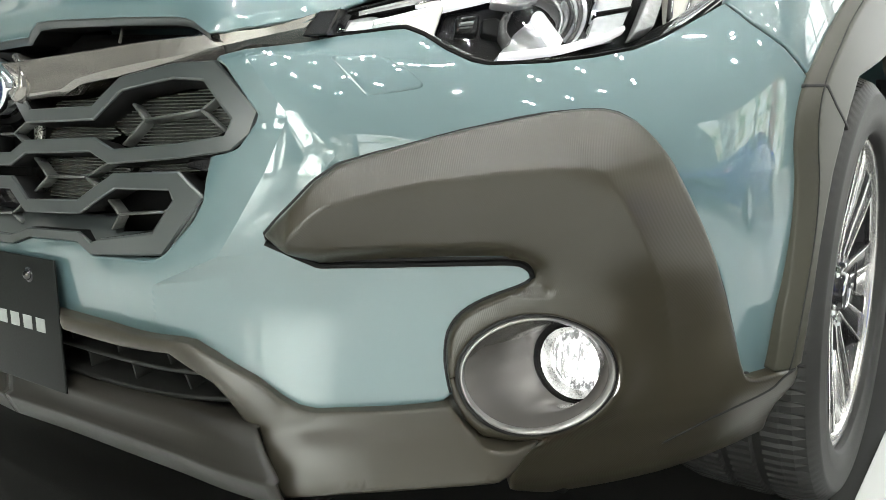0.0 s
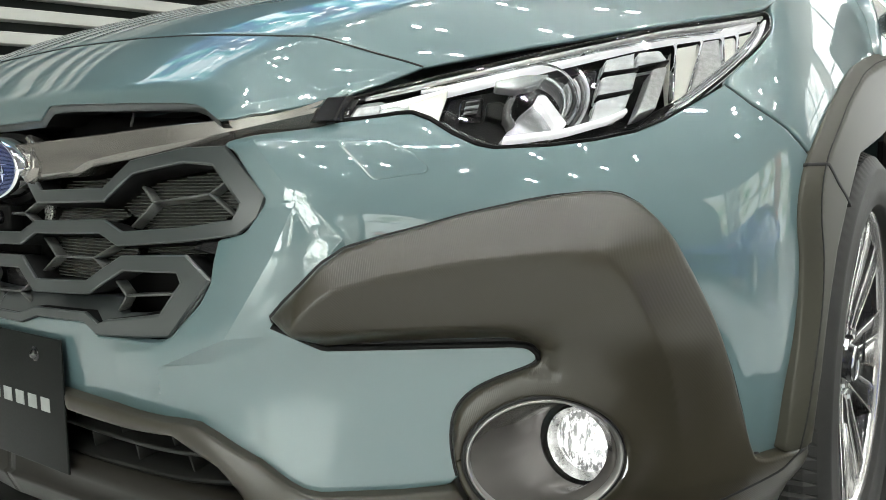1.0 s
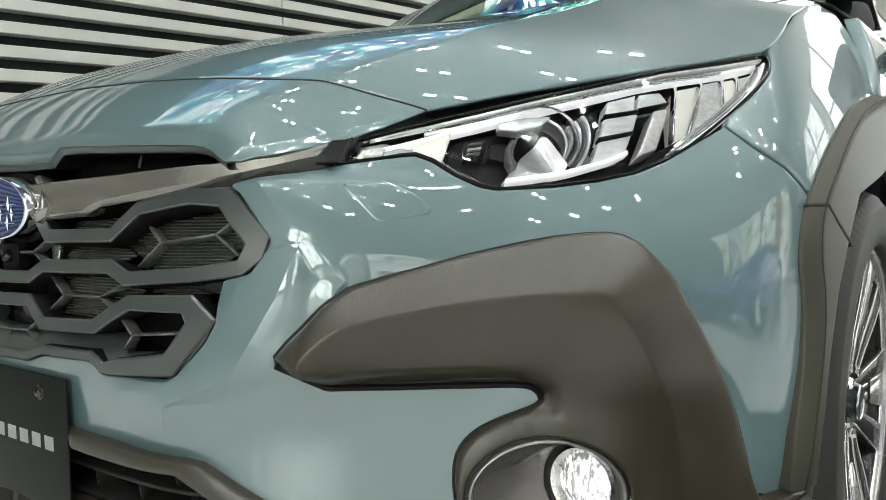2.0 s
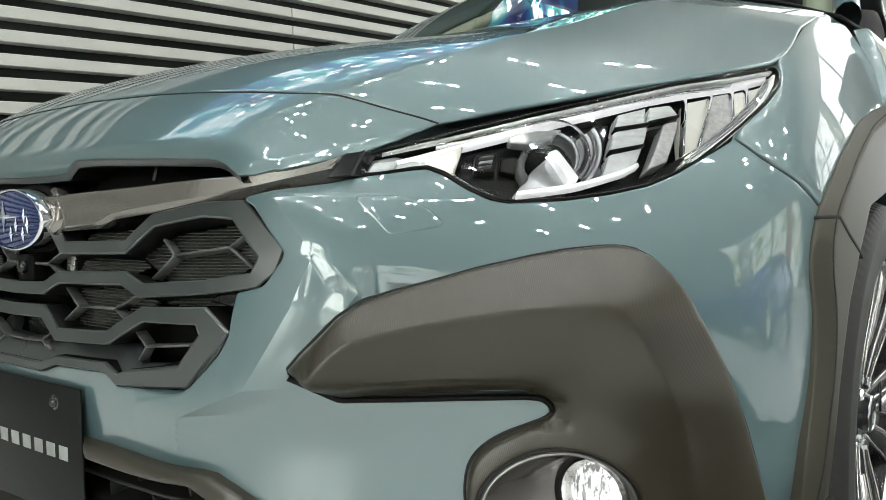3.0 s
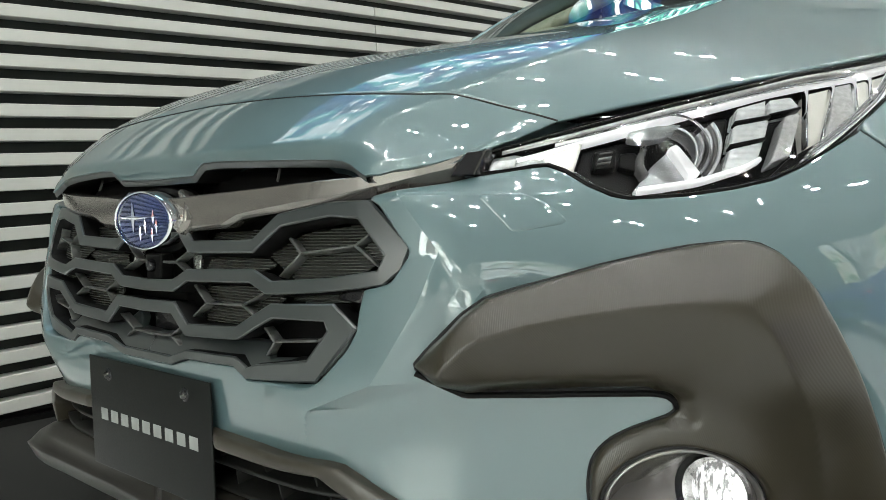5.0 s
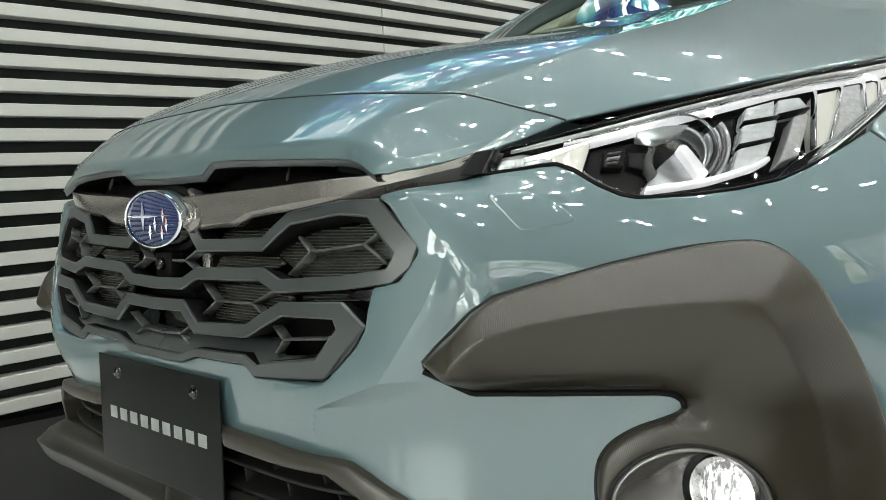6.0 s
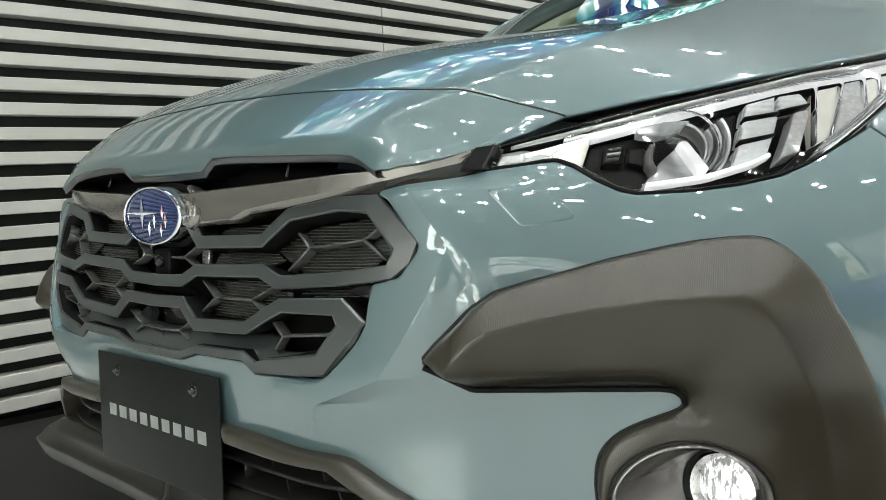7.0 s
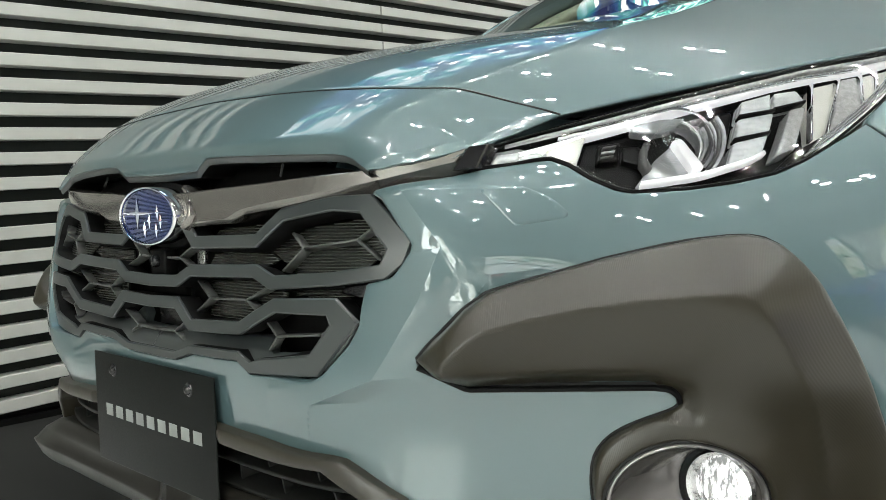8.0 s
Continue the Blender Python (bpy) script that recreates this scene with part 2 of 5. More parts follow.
def eased(g, axis, passes, mirror=False):
    """Irons small ripples out of a grid along one axis; the ends keep their run."""
    g = np.moveaxis(g, axis, 0)
    for _ in range(passes):
        first = g[1:2] * (1 if mirror else -1) + (0 if mirror else 2) * g[:1]
        last = 2 * g[-1:] - g[-2:-1]
        e = np.concatenate([first, g, last])
        g = (e[:-2] + 2 * e[1:-1] + e[2:]) / 4
    return np.moveaxis(g, 0, axis)


_y = eased(eased(_y, 1, 60, True), 0, 22)
_x = eased(_x, 1, 40)
# the corner is pulled towards the camera's eye point, along its sight lines
EYE_POINT = np.array([1.07, -.53, .68])


def eye_pull(s):
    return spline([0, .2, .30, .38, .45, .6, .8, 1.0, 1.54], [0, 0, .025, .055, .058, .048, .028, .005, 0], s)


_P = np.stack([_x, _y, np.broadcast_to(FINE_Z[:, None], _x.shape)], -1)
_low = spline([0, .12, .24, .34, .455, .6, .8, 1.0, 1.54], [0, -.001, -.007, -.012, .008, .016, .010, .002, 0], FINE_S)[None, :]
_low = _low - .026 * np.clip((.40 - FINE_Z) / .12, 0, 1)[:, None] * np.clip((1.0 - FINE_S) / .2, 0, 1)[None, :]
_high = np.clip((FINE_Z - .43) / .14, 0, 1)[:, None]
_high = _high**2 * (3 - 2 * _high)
_P = _P + (eye_pull(FINE_S)[None, :] * _high + _low * (1 - _high))[..., None] * (EYE_POINT - _P)


def plate_basis(x, lo, hi, n):
    t = np.clip((x - lo) / (hi - lo), 0, 1 - 1e-9) * (n - 3)
    i = t.astype(int)
    f = t - i
    out = np.zeros((len(x), n))
    row = np.arange(len(x))
    for j, w in enumerate([(1 - f)**3 / 6, (3 * f**3 - 6 * f**2 + 4) / 6, (-3 * f**3 + 3 * f**2 + 3 * f + 1) / 6, f**3 / 6]):
        out[row, i + j] = w
    return out


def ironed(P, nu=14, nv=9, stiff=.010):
    """Lays one stiff smooth sheet over the grid, moving points only along the camera's sight lines."""
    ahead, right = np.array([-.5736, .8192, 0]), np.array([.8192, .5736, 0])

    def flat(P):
        d = P - EYE_POINT
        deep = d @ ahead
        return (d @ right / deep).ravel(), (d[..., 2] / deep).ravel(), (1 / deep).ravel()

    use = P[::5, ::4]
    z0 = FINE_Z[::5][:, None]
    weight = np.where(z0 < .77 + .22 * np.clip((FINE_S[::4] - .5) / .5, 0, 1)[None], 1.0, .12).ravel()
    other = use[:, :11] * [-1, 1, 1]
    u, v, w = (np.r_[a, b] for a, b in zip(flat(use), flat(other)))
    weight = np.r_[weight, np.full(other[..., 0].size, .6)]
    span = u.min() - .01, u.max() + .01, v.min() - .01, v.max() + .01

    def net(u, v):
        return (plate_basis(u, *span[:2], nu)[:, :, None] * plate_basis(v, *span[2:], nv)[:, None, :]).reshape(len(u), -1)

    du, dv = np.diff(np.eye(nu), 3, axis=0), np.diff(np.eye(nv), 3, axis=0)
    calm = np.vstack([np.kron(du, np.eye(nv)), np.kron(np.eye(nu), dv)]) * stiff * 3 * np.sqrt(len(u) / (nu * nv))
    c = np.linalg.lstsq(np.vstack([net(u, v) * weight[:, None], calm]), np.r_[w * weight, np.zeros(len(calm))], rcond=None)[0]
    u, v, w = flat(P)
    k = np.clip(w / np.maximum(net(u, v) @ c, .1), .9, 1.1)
    return EYE_POINT + (P - EYE_POINT) * k.reshape(P.shape[:2] + (1,))


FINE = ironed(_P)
_mid = eased(FINE[..., 1:], 1, 40, True)
_w = np.clip(1 - FINE_S / .16, 0, 1)[None, :, None]
FINE[..., 1:] = FINE[..., 1:] * (1 - _w) + _mid * _w
FINE[:, 0, 0] = 0


def cubic_weights(f):
    return ((-f + 2 * f**2 - f**3) / 2, (2 - 5 * f**2 + 3 * f**3) / 2, (f + 4 * f**2 - 3 * f**3) / 2, (f**3 - f**2) / 2)


def skin(s, z, out=0.0):
    """The point of the skin at s, z, and out metres proud of it. s below 0 is the mirrored half."""
    s, z, out = np.broadcast_arrays(np.asarray(s, float), np.asarray(z, float), np.asarray(out, float))
    side, a = np.where(s < 0, -1.0, 1.0), np.abs(s)

    def at(a, z):
        i = np.clip(a / 1.54 * 308, 0, 307.999)
        j = np.clip((z - .12) / .88 * 176, 0, 175.999)
        i0, j0 = i.astype(int), j.astype(int)
        wu, wv = cubic_weights(i - i0), cubic_weights(j - j0)
        out = 0
        for m in range(4):
            row = 0
            for k in range(4):
                c = i0 + k - 1
                q = FINE[np.clip(j0 + m - 1, 0, 176), np.clip(np.abs(c), 0, 308)]
                row = row + wu[k][..., None] * np.where((c < 0)[..., None], q * [-1, 1, 1], q)
            out = out + wv[m][..., None] * row
        return out

    e = .012
    p = at(a, z)
    n = np.cross(at(a + e, z) - at(np.maximum(a - e, 0), z), at(a, z + e) - at(a, z - e))
    n /= np.linalg.norm(n, axis=-1, keepdims=True)
    p = p + n * out[..., None]
    p[..., 0] *= side
    return p
# ---- the showroom ----
def slab(name, lo, hi, mat, label="", category="", kind="structure", bevel=0.0, parent=None):
    lo, hi = Vector(lo), Vector(hi)
    ob = part(name, box_bm(hi - lo, (lo + hi) / 2, bevel), mat, parent, label, smooth=False)
    return tagged(ob, "", category, "", kind) if parent is None else ob


X0, X1, Y0, Y1, TOP = -2.40, 9.0, -9.0, 9.0, 6.8
CEILING = surface("ceiling_paint", (.07, .072, .072), .7, vary=.05)
slab("floor", (X0 - .3, Y0 - .3, -.2), (X1 + .3, Y1 + .3, -.006), FLOOR_LIGHT, "pale grey polished showroom floor", "floor")
PLATFORM_Y = .05
slab("platform", (-1.78, PLATFORM_Y, -.006), (2.20, 6.0, 0), FLOOR_DARK, "dark grey carpet area under the displayed car", "platform")
WALL_AT = pose(-1.74, 0, 0, 2.2, 0, -1.47)
_w = slab("wall_west", (-.3, Y0 - .4, -.05), (0, Y1 + .4, TOP + .1), WALL_DARK, "black lining behind pale slats", "wall")
_w.matrix_basis = pose(-1.742, 0, 0, 0, 0, -1.47)
slab("ceiling", (X0 - .3, Y0 - .3, TOP), (X1 + .3, Y1 + .3, TOP + .2), CEILING, "grey painted showroom ceiling", "ceiling")

# glazed walls: piers, a lintel and a sill round each opening, panes in frames, daylight and trees outside
FRAME = surface("window_frame_grey", (.10, .10, .10), .4, metal=.3)
PIER = surface("pier_render", (.62, .60, .57), .6)
GREY_WALL = surface("grey_wall_paint", (.16, .165, .165), .6, vary=.06)
TERRACOTTA = surface("terracotta_column", (.55, .20, .12), .6)


def outside(name, green, warm, glow=1.0):
    m, nt, b = material(name)
    co = add_node(nt, "ShaderNodeTexCoord")
    n1 = add_node(nt, "ShaderNodeTexNoise", Scale=1.3, Detail=8.0, Roughness=.7)
    n2 = add_node(nt, "ShaderNodeTexVoronoi", Scale=.7)
    for n in (n1, n2):
        nt.links.new(co.outputs["Object"], n.inputs["Vector"])
    ramp = add_node(nt, "ShaderNodeValToRGB")
    e = ramp.color_ramp.elements
    e[0].position, e[0].color = .40, (*green, 1)
    e[1].position, e[1].color = .56, (.95, .98, 1, 1)
    k = e.new(.48)
    k.color = (*warm, 1)
    nt.links.new(n1.outputs["Fac"], ramp.inputs[0])
    b.inputs["Base Color"].default_value = (0, 0, 0, 1)
    nt.links.new(ramp.outputs[0], b.inputs["Emission Color"])
    b.inputs["Emission Strength"].default_value = DAY_GLOW * glow
    return m


def glazed_wall(name, along, fixed, lo, hi, z0, z1, piers, back, day):
    """A wall in the x or y direction with one long glazed opening, parted by piers."""
    def blk(nm, a0, a1, c0, c1, d0, d1, mat, parent=None, label="", category=""):
        p0, p1 = ((a0, d0), (a1, d1)) if along == "x" else ((d0, a0), (d1, a1))
        return slab(nm, (*p0, c0), (*p1, c1), mat, label, category, parent=parent)

    f0, f1 = min(fixed, fixed + back), max(fixed, fixed + back)
    wall = blk(name, lo, hi, z1, TOP, f0, f1, PIER if along == "x" else GREY_WALL, None, "pale rendered wall over tall glazing", "wall")
    blk("sill_wall", lo, hi, 0, z0, f0, f1, PIER, wall)
    for p in piers:
        blk("pier", p - .28, p + .28, z0, z1, f0 + .02, f1 - .02, TERRACOTTA if int(abs(p) * 10) % 2 else PIER, wall)
    edges = sorted([lo] + [q for p in piers for q in (p - .28, p + .28)] + [hi])
    win = thing("window_" + name.split("_")[1], (0, 0, 0), "tall showroom window in dark frames", "window", "structure")
    mid = (f0 + f1) / 2
    for a, b in zip(edges[0::2], edges[1::2]):
        if b - a < .3:
            continue
        for q in np.linspace(a, b, max(2, int((b - a) / 1.2) + 1)):
            blk("mullion", q - .03, q + .03, z0, z1, mid - .05, mid + .05, FRAME, win)
        blk("transom", a, b, z0 + (z1 - z0) * .68, z0 + (z1 - z0) * .68 + .06, mid - .04, mid + .04, FRAME, win)
        pane = blk("pane", a, b, z0, z1, mid - .004, mid + .004, WINDOW, win)
        pane.visible_shadow = False
    far = fixed + back * 8
    g = blk("backdrop", lo - 2, hi + 2, -.5, z1 + 1.5, min(far, far + .05), max(far, far + .05), day, None, "bright trees and street outside", "backdrop")
    return wall


slab("wall_solid", (X1, -4.2, 0), (X1 + .30, 1.6, TOP), GREY_WALL, "plain grey painted wall", "wall")
glazed_wall("wall_east", "y", X1, 1.6, Y1, .5, 4.2, [2.2, 5.9], .30, outside("day_green", (.10, .22, .05), (.8, .75, .55), .55))
# unseen glazing, added at this corner to brighten the bumper's facets
glazed_wall("wall_corner", "y", X1, Y0, -4.2, .25, 2.7, [-6.6], .30, outside("day_fill", (.25, .32, .22), (.9, .88, .8), .7))
glazed_wall("wall_north", "x", Y1, X0, X1, .4, 5.2, [1.0, 4.6], .30, outside("day_north", (.45, .5, .5), (.95, .9, .85)))
glazed_wall("wall_south", "x", Y0, X0, X1, .25, 5.6, [-.4, 2.5, 7.8], -.30, outside("day_south", (.25, .32, .22), (.9, .88, .8), 2.2))

# pale slats on the wall beside the car, in lengths that butt at a joint
SLAT_PITCH, SLAT_HIGH, SLAT_TOP = .0776, .0396, 1.89
slat_wall = thing("slat_wall", (0, 0, 0), "wall cladding of horizontal pale painted slats", "slat wall", "structure")
slat_wall.matrix_basis = WALL_AT
JOINTS = [-8.83, -6.03, -3.43, -.68, 2.07, 4.82, 7.57]
slat_meshes = {}
for k in range(int(SLAT_TOP / SLAT_PITCH)):
    zc = .0492 + k * SLAT_PITCH
    for a, b in zip(JOINTS[:-1], JOINTS[1:]):
        key = round(b - a, 3)
        if key not in slat_meshes:
            bm = box_bm((.06, b - a - .005, SLAT_HIGH), (0, 0, 0), .002, segments=1)
            me = bpy.data.meshes.new("slat")
            bm.to_mesh(me)
            bm.free()
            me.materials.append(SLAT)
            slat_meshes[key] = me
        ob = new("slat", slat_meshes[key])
        ob.parent = slat_wall
        ob.location = (.032, (a + b) / 2, zc)
# an unseen slatted screen, added in front of the car to shape the bumper's reflections
slab("wall_screen", (-1.66, -5.38, 0), (1.10, -5.14, 3.2), WALL_DARK, "unseen added screen wall, black behind pale slats", "wall")
slat_screen = thing("slat_wall_return", (0, -5.14, 0), "unseen added screen of horizontal white slats", "slat wall", "structure")
bm = box_bm((2.70, .06, SLAT_HIGH), (0, 0, 0), .002, segments=1)
_me = bpy.data.meshes.new("slat")
bm.to_mesh(_me)
bm.free()
# painted paler than the wall's slats, to make up for daylight missing here
_me.materials.append(surface("daylit_slat_paint", (.84, .84, .81), .4, vary=.04))
for k in range(int(3.1 / SLAT_PITCH)):
    ob = new("slat", _me)
    ob.parent = slat_screen
    ob.location = (-.26, .032, .0555 + k * SLAT_PITCH)
_b = slab("baseboard", (0, Y0 + .2, 0), (.05, Y1 - 1.4, .022), BLACK, "black skirting under the slats", "baseboard")
_b.matrix_basis = pose(-1.742, 0, 0, 0, 0, -1.47)

# large video wall high over the slats, showing blue and teal shapes
m, nt, b = material("video_wall_picture")
co = add_node(nt, "ShaderNodeTexCoord")
vn = add_node(nt, "ShaderNodeTexNoise", Scale=1.1, Detail=3.0, Distortion=1.5)
nt.links.new(co.outputs["Object"], vn.inputs["Vector"])
ramp = add_node(nt, "ShaderNodeValToRGB")
e = ramp.color_ramp.elements
e[0].position, e[0].color = .40, (.01, .02, .12, 1)
e[1].position, e[1].color = .62, (.85, .95, 1, 1)
for pos, col in ((.47, (.02, .10, .32, 1)), (.54, (.02, .34, .32, 1)), (.58, (.30, .62, .70, 1))):
    k = e.new(pos)
    k.color = col
nt.links.new(vn.outputs["Fac"], ramp.inputs[0])
b.inputs["Base Color"].default_value = (.01, .01, .01, 1)
nt.links.new(ramp.outputs[0], b.inputs["Emission Color"])
b.inputs["Emission Strength"].default_value = SCREEN_GLOW
VIDEO = m
VX = -1.60
screen = tagged(part("video_wall", box_bm((.08, 4.9, 2.1), (VX + .05, 1.35, 3.60), .01), BLACK, None, "large lit video wall with blue and teal picture", smooth=False), "", "screen")
part("picture", box_bm((.006, 4.8, 2.0), (VX + .094, 1.35, 3.60)), VIDEO, screen, smooth=False)
WHITE_GLOW = glowing("video_wall_white", (1, 1, 1), SCREEN_GLOW * 1.6)
random.seed(4)
for k in range(60):
    # two lines of lettering across the picture, in short strokes that cannot be read
    yy, zz = -.75 + (k // 4) * .29 + random.uniform(-.06, .06), 3.95 - (k // 4) * .062 + random.uniform(-.11, .11) - (.42 if k % 4 == 3 else 0)
    part("caption_bar", box_bm((.004, random.uniform(.08, .20), random.uniform(.025, .045)), (VX + .100, yy, zz), turn=Matrix.Rotation(random.choice((0, 0, 1.57, .8, -.8)), 4, "X")), WHITE_GLOW, screen, smooth=False)

# a smaller lit panel hangs in front of the slats, farther along the wall
m2 = VIDEO.copy()
m2.name = "video_panel_picture"
for n in m2.node_tree.nodes:
    if n.type == "VALTORGB":
        for e2, c in zip(n.color_ramp.elements, ((.004, .02, .05, 1), (.01, .10, .14, 1), (.02, .30, .20, 1), (.15, .62, .50, 1), (.8, .95, .92, 1))):
            e2.color = c
    if n.type == "TEX_NOISE":
        n.inputs["Scale"].default_value = 5.0
panel_screen = tagged(part("video_panel", box_bm((.06, 1.80, 1.70), (-1.53, 4.76, 2.45), .008), BLACK, None, "lit video panel with teal picture and white lettering bars", smooth=False), "", "screen")
part("picture", box_bm((.004, 1.74, 1.64), (-1.497, 4.76, 2.45)), m2, panel_screen, smooth=False)
for k in range(14):
    part("caption_bar", box_bm((.003, random.uniform(.05, .12), random.uniform(.03, .09)), (-1.493, 4.10 + (k % 7) * .2, 1.85 + (k // 7) * .3 + random.uniform(-.03, .03)), turn=Matrix.Rotation(random.uniform(-.4, .4), 4, "X")), WHITE_GLOW, panel_screen, smooth=False)

# ceiling spotlights in pairs
SPOT = glowing("spotlight_glow", (.98, 1, .96), SPOT_GLOW)
spot = part("ceiling_spotlight", join_bm(box_bm((.52, .20, .09), (0, 0, -.045), .012)), WHITE_WALL, None, "twin round spotlight under the grey ceiling")
tagged(spot, "", "spotlight", "ceiling spotlights")
for sx in (-.13, .13):
    part("bezel", lathe_bm([(.088, -.088), (.088, -.10), (.054, -.10), (.054, -.086)], 28, "z", (sx, 0, 0)), FRAME, spot)
    part("bulb", lathe_bm([(0, -.094), (.035, -.094), (.054, -.092)], 28, "z", (sx, 0, 0)), SPOT, spot)
spot.matrix_basis = pose(-.6, -6.0, TOP)
for i in range(6):
    for j in range(8):
        if (i, j) != (0, 0):
            copy_thing(spot, pose(-.6 + i * 1.75, -6.0 + j * 1.75, TOP, 0, 0, 20 * ((i + j) % 3)))
for i in range(5):
    slab("ceiling_beam", (.25 + i * 1.75, Y0, TOP - .18), (.33 + i * 1.75, Y1, TOP - .001), FRAME, "dark steel ceiling beam", "beam")
# ---- the car: painted body ----
car = thing("car", (0, 0, 0), "blue-grey crossover car with dark plastic cladding, parked on the dark platform", "car")

CREASE = [(.397, .691), (.461, .626), (.444, .569), (.405, .487), (.342, .458)]
SCOOP = [(.461, .626), (.507, .598), (.519, .590), (.500, .565)]


FACET = [(.461, .626), (.507, .598), (.519, .590), (.530, .55), (.48, .495), (.447, .503), (.405, .487), (.444, .569)]


def rounded(d, r):
    return r * np.logaddexp(0, d / r)


def smooth(t):
    t = np.clip(t, 0, 1)
    return t * t * (3 - 2 * t)


def bumper_relief(s, z):
    p = np.stack([s, z], 1)
    d = distance_to(CREASE, p)
    fade = np.clip((z - .405) / .115, 0, 1) * np.clip((.715 - z) / .03, 0, 1)
    fade = fade * fade * (3 - 2 * fade)
    bend = np.interp(z, [.458, .487, .569, .626, .691, .72], [.342, .405, .444, .461, .397, .37])
    # steep on the grille's side of the crease, flat and long on the other
    left, right = np.clip(1 - d / .070, 0, 1), np.clip(1 - (d / .20)**2, 0, 1)**2
    h = .0165 * np.where(s < bend, left, right) * fade
    # the face beside the grille stands upright down to the lower fold, and the flank tucks in towards the sill
    beside_grille = smooth((s - .19) / .16) * np.clip(1 - np.maximum(s - bend, 0) / .07, 0, 1) ** 2 * smooth((z - .385) / .085)
    h = h + .75 * np.maximum(.585 - z, 0) ** 2 * beside_grille
    h = h - .05 * rounded(.525 - z, .03) * smooth((s - .955) / .07)
    # a shallow valley runs down the middle of the facet over the cladding's tip
    low = inside(FACET, p)
    edge = np.minimum(distance_to(CREASE[1:], p), 1.4 * distance_to(SCOOP, p))
    edge = np.minimum(edge, .8 * distance_to([(.405, .487), (.447, .503), (.48, .495)], p))
    return h - np.where(low, .08 * np.minimum(edge, .05), 0)


BUMPER_FOOT = [(0, .404), (.263, .404), (.374, .398), (.392, .395), (.415, .382), (.456, .353), (.479, .328), (.494, .317), (.510, .312), (.590, .310), (.640, .314), (.652, .325), (.649, .350), (.650, .378), (.660, .402), (.675, .416), (.74, .432), (.80, .45), (.90, .44), (.95, .40), (.972, .345), (.985, .305), (1.01, .303),
]
BUMPER_TOP = [(1.053, .306), (1.080, .380), (1.094, .435), (1.100, .489), (1.112, .550), (1.090, .60), (1.092, .657), (1.014, .703), (.951, .732), (.909, .757),
          (.866, .730), (.841, .713), (.812, .699), (.771, .690), (.722, .684), (.660, .682), (.639, .686), (.609, .698), (.579, .715), (.557, .723),
          (.541, .722), (.477, .714), (.455, .708), (.370, .691), (.367, .687), (.381, .679), (.428, .629), (.427, .621), (.412, .594), (.402, .591), (.382, .587),
          (.381, .563), (.382, .541), (.374, .521), (.350, .489), (.340, .483), (.326, .481), (.241, .480), (.218, .493), (.115, .490), (.073, .478), (0, .478)]
v, f_ = panel(BUMPER_FOOT + BUMPER_TOP, bumper_relief, .0046, .0025, .0025, .012, lines=[CREASE, SCOOP, [(.461, .626), (.486, .585), (.492, .555)]])
v2, f2 = mirrored(v, f_)
bumper = put("front_bumper", mesh_of("front_bumper", np.vstack([v, v2]), f_ + [tuple(i + len(v) for i in q) for q in f2]), PAINT, car, "blue-grey painted front bumper")
bumper.data.set_sharp_from_angle(angle=radians(8))

FENDER = [(.912, .7585), (.954, .7335), (1.017, .7045), (1.092, .6605), (1.098, .678), (1.125, .730), (1.207, .779), (1.30, .805), (1.422, .823), (1.54, .835),
          (1.54, .998), (1.31, .996), (1.20, .976), (1.098, .943), (1.033, .905), (.990, .872), (.993, .854), (.986, .834), (.961, .810), (.933, .786), (.912, .768)]
both("fender", panel(FENDER, 0.0, .012, .0025, .0025, .012), PAINT, car)


def loft(sections, nu=26, nv=14):
    """A smooth sheet over sections of control points, and its mirror half welded to it."""
    c = np.array(sections, float)
    u = np.linspace(0, 1, nu)
    rows = np.stack([spline(np.linspace(0, 1, c.shape[1]), q, u) for q in c])
    n = c.shape[0]
    w = np.linspace(0, n - 1, nv * (n - 1) + 1)
    g = spline(np.arange(n), rows.reshape(n, -1), w).reshape(len(w), nu, 3)
    g = np.concatenate([(g * [-1, 1, 1])[:, :0:-1], g], 1)
    a, b = g.shape[:2]
    faces = [(i * b + j, i * b + j + 1, (i + 1) * b + j + 1, (i + 1) * b + j) for i in range(a - 1) for j in range(b - 1)]
    return g.reshape(-1, 3), faces, g


def shell(name, vf, mat, parent, label="", thick=.006):
    ob = put(name, mesh_of(name, *vf), mat, parent, label)
    mod = ob.modifiers.new("thickness", "SOLIDIFY")
    mod.thickness, mod.offset = thick, -1
    return ob


def on(s, z, out=0.0):
    return tuple(skin(s, z, out))


# The hood's height h above a plane tipped towards the nose, at x across and a along; a smooth even sheet,
# with a ridge on either side and a fold where it turns down to the grille.
ALONG, LIFT = np.array([0, .8, .6]), np.array([0, -.6, .8])
HOOD_WAVES = (
    (0.38791, -0.25892, -0.0355, 0.02178, -0.0093, 0.00066, 0.00342),
    (0.00286, 0.00507, 0.03838, -0.01105, 0.01024, 0.01379, 0.00371),
    (-0.08011, 0.14283, -0.10126, 0.05224, -0.0169),
)
RIDGE_A, RIDGE_X = [.40, .486, .509, .540, .572, .606, .662, .739, .918, 1.3, 1.75], [.370, .376, .380, .389, .413, .437, .468, .494, .506, .515, .53]
FOLD_X, FOLD_A = [0, .125, .2, .29, .36, .42, .8], [.465, .464, .4665, .4775, .493, .510, .615]
SHUT_X, SHUT_A = [0, .104, .169, .231, .327, .401, .438, .489, .540, .7], [.591, .585, .582, .579, .582, .594, .606, .620, .637, .645]
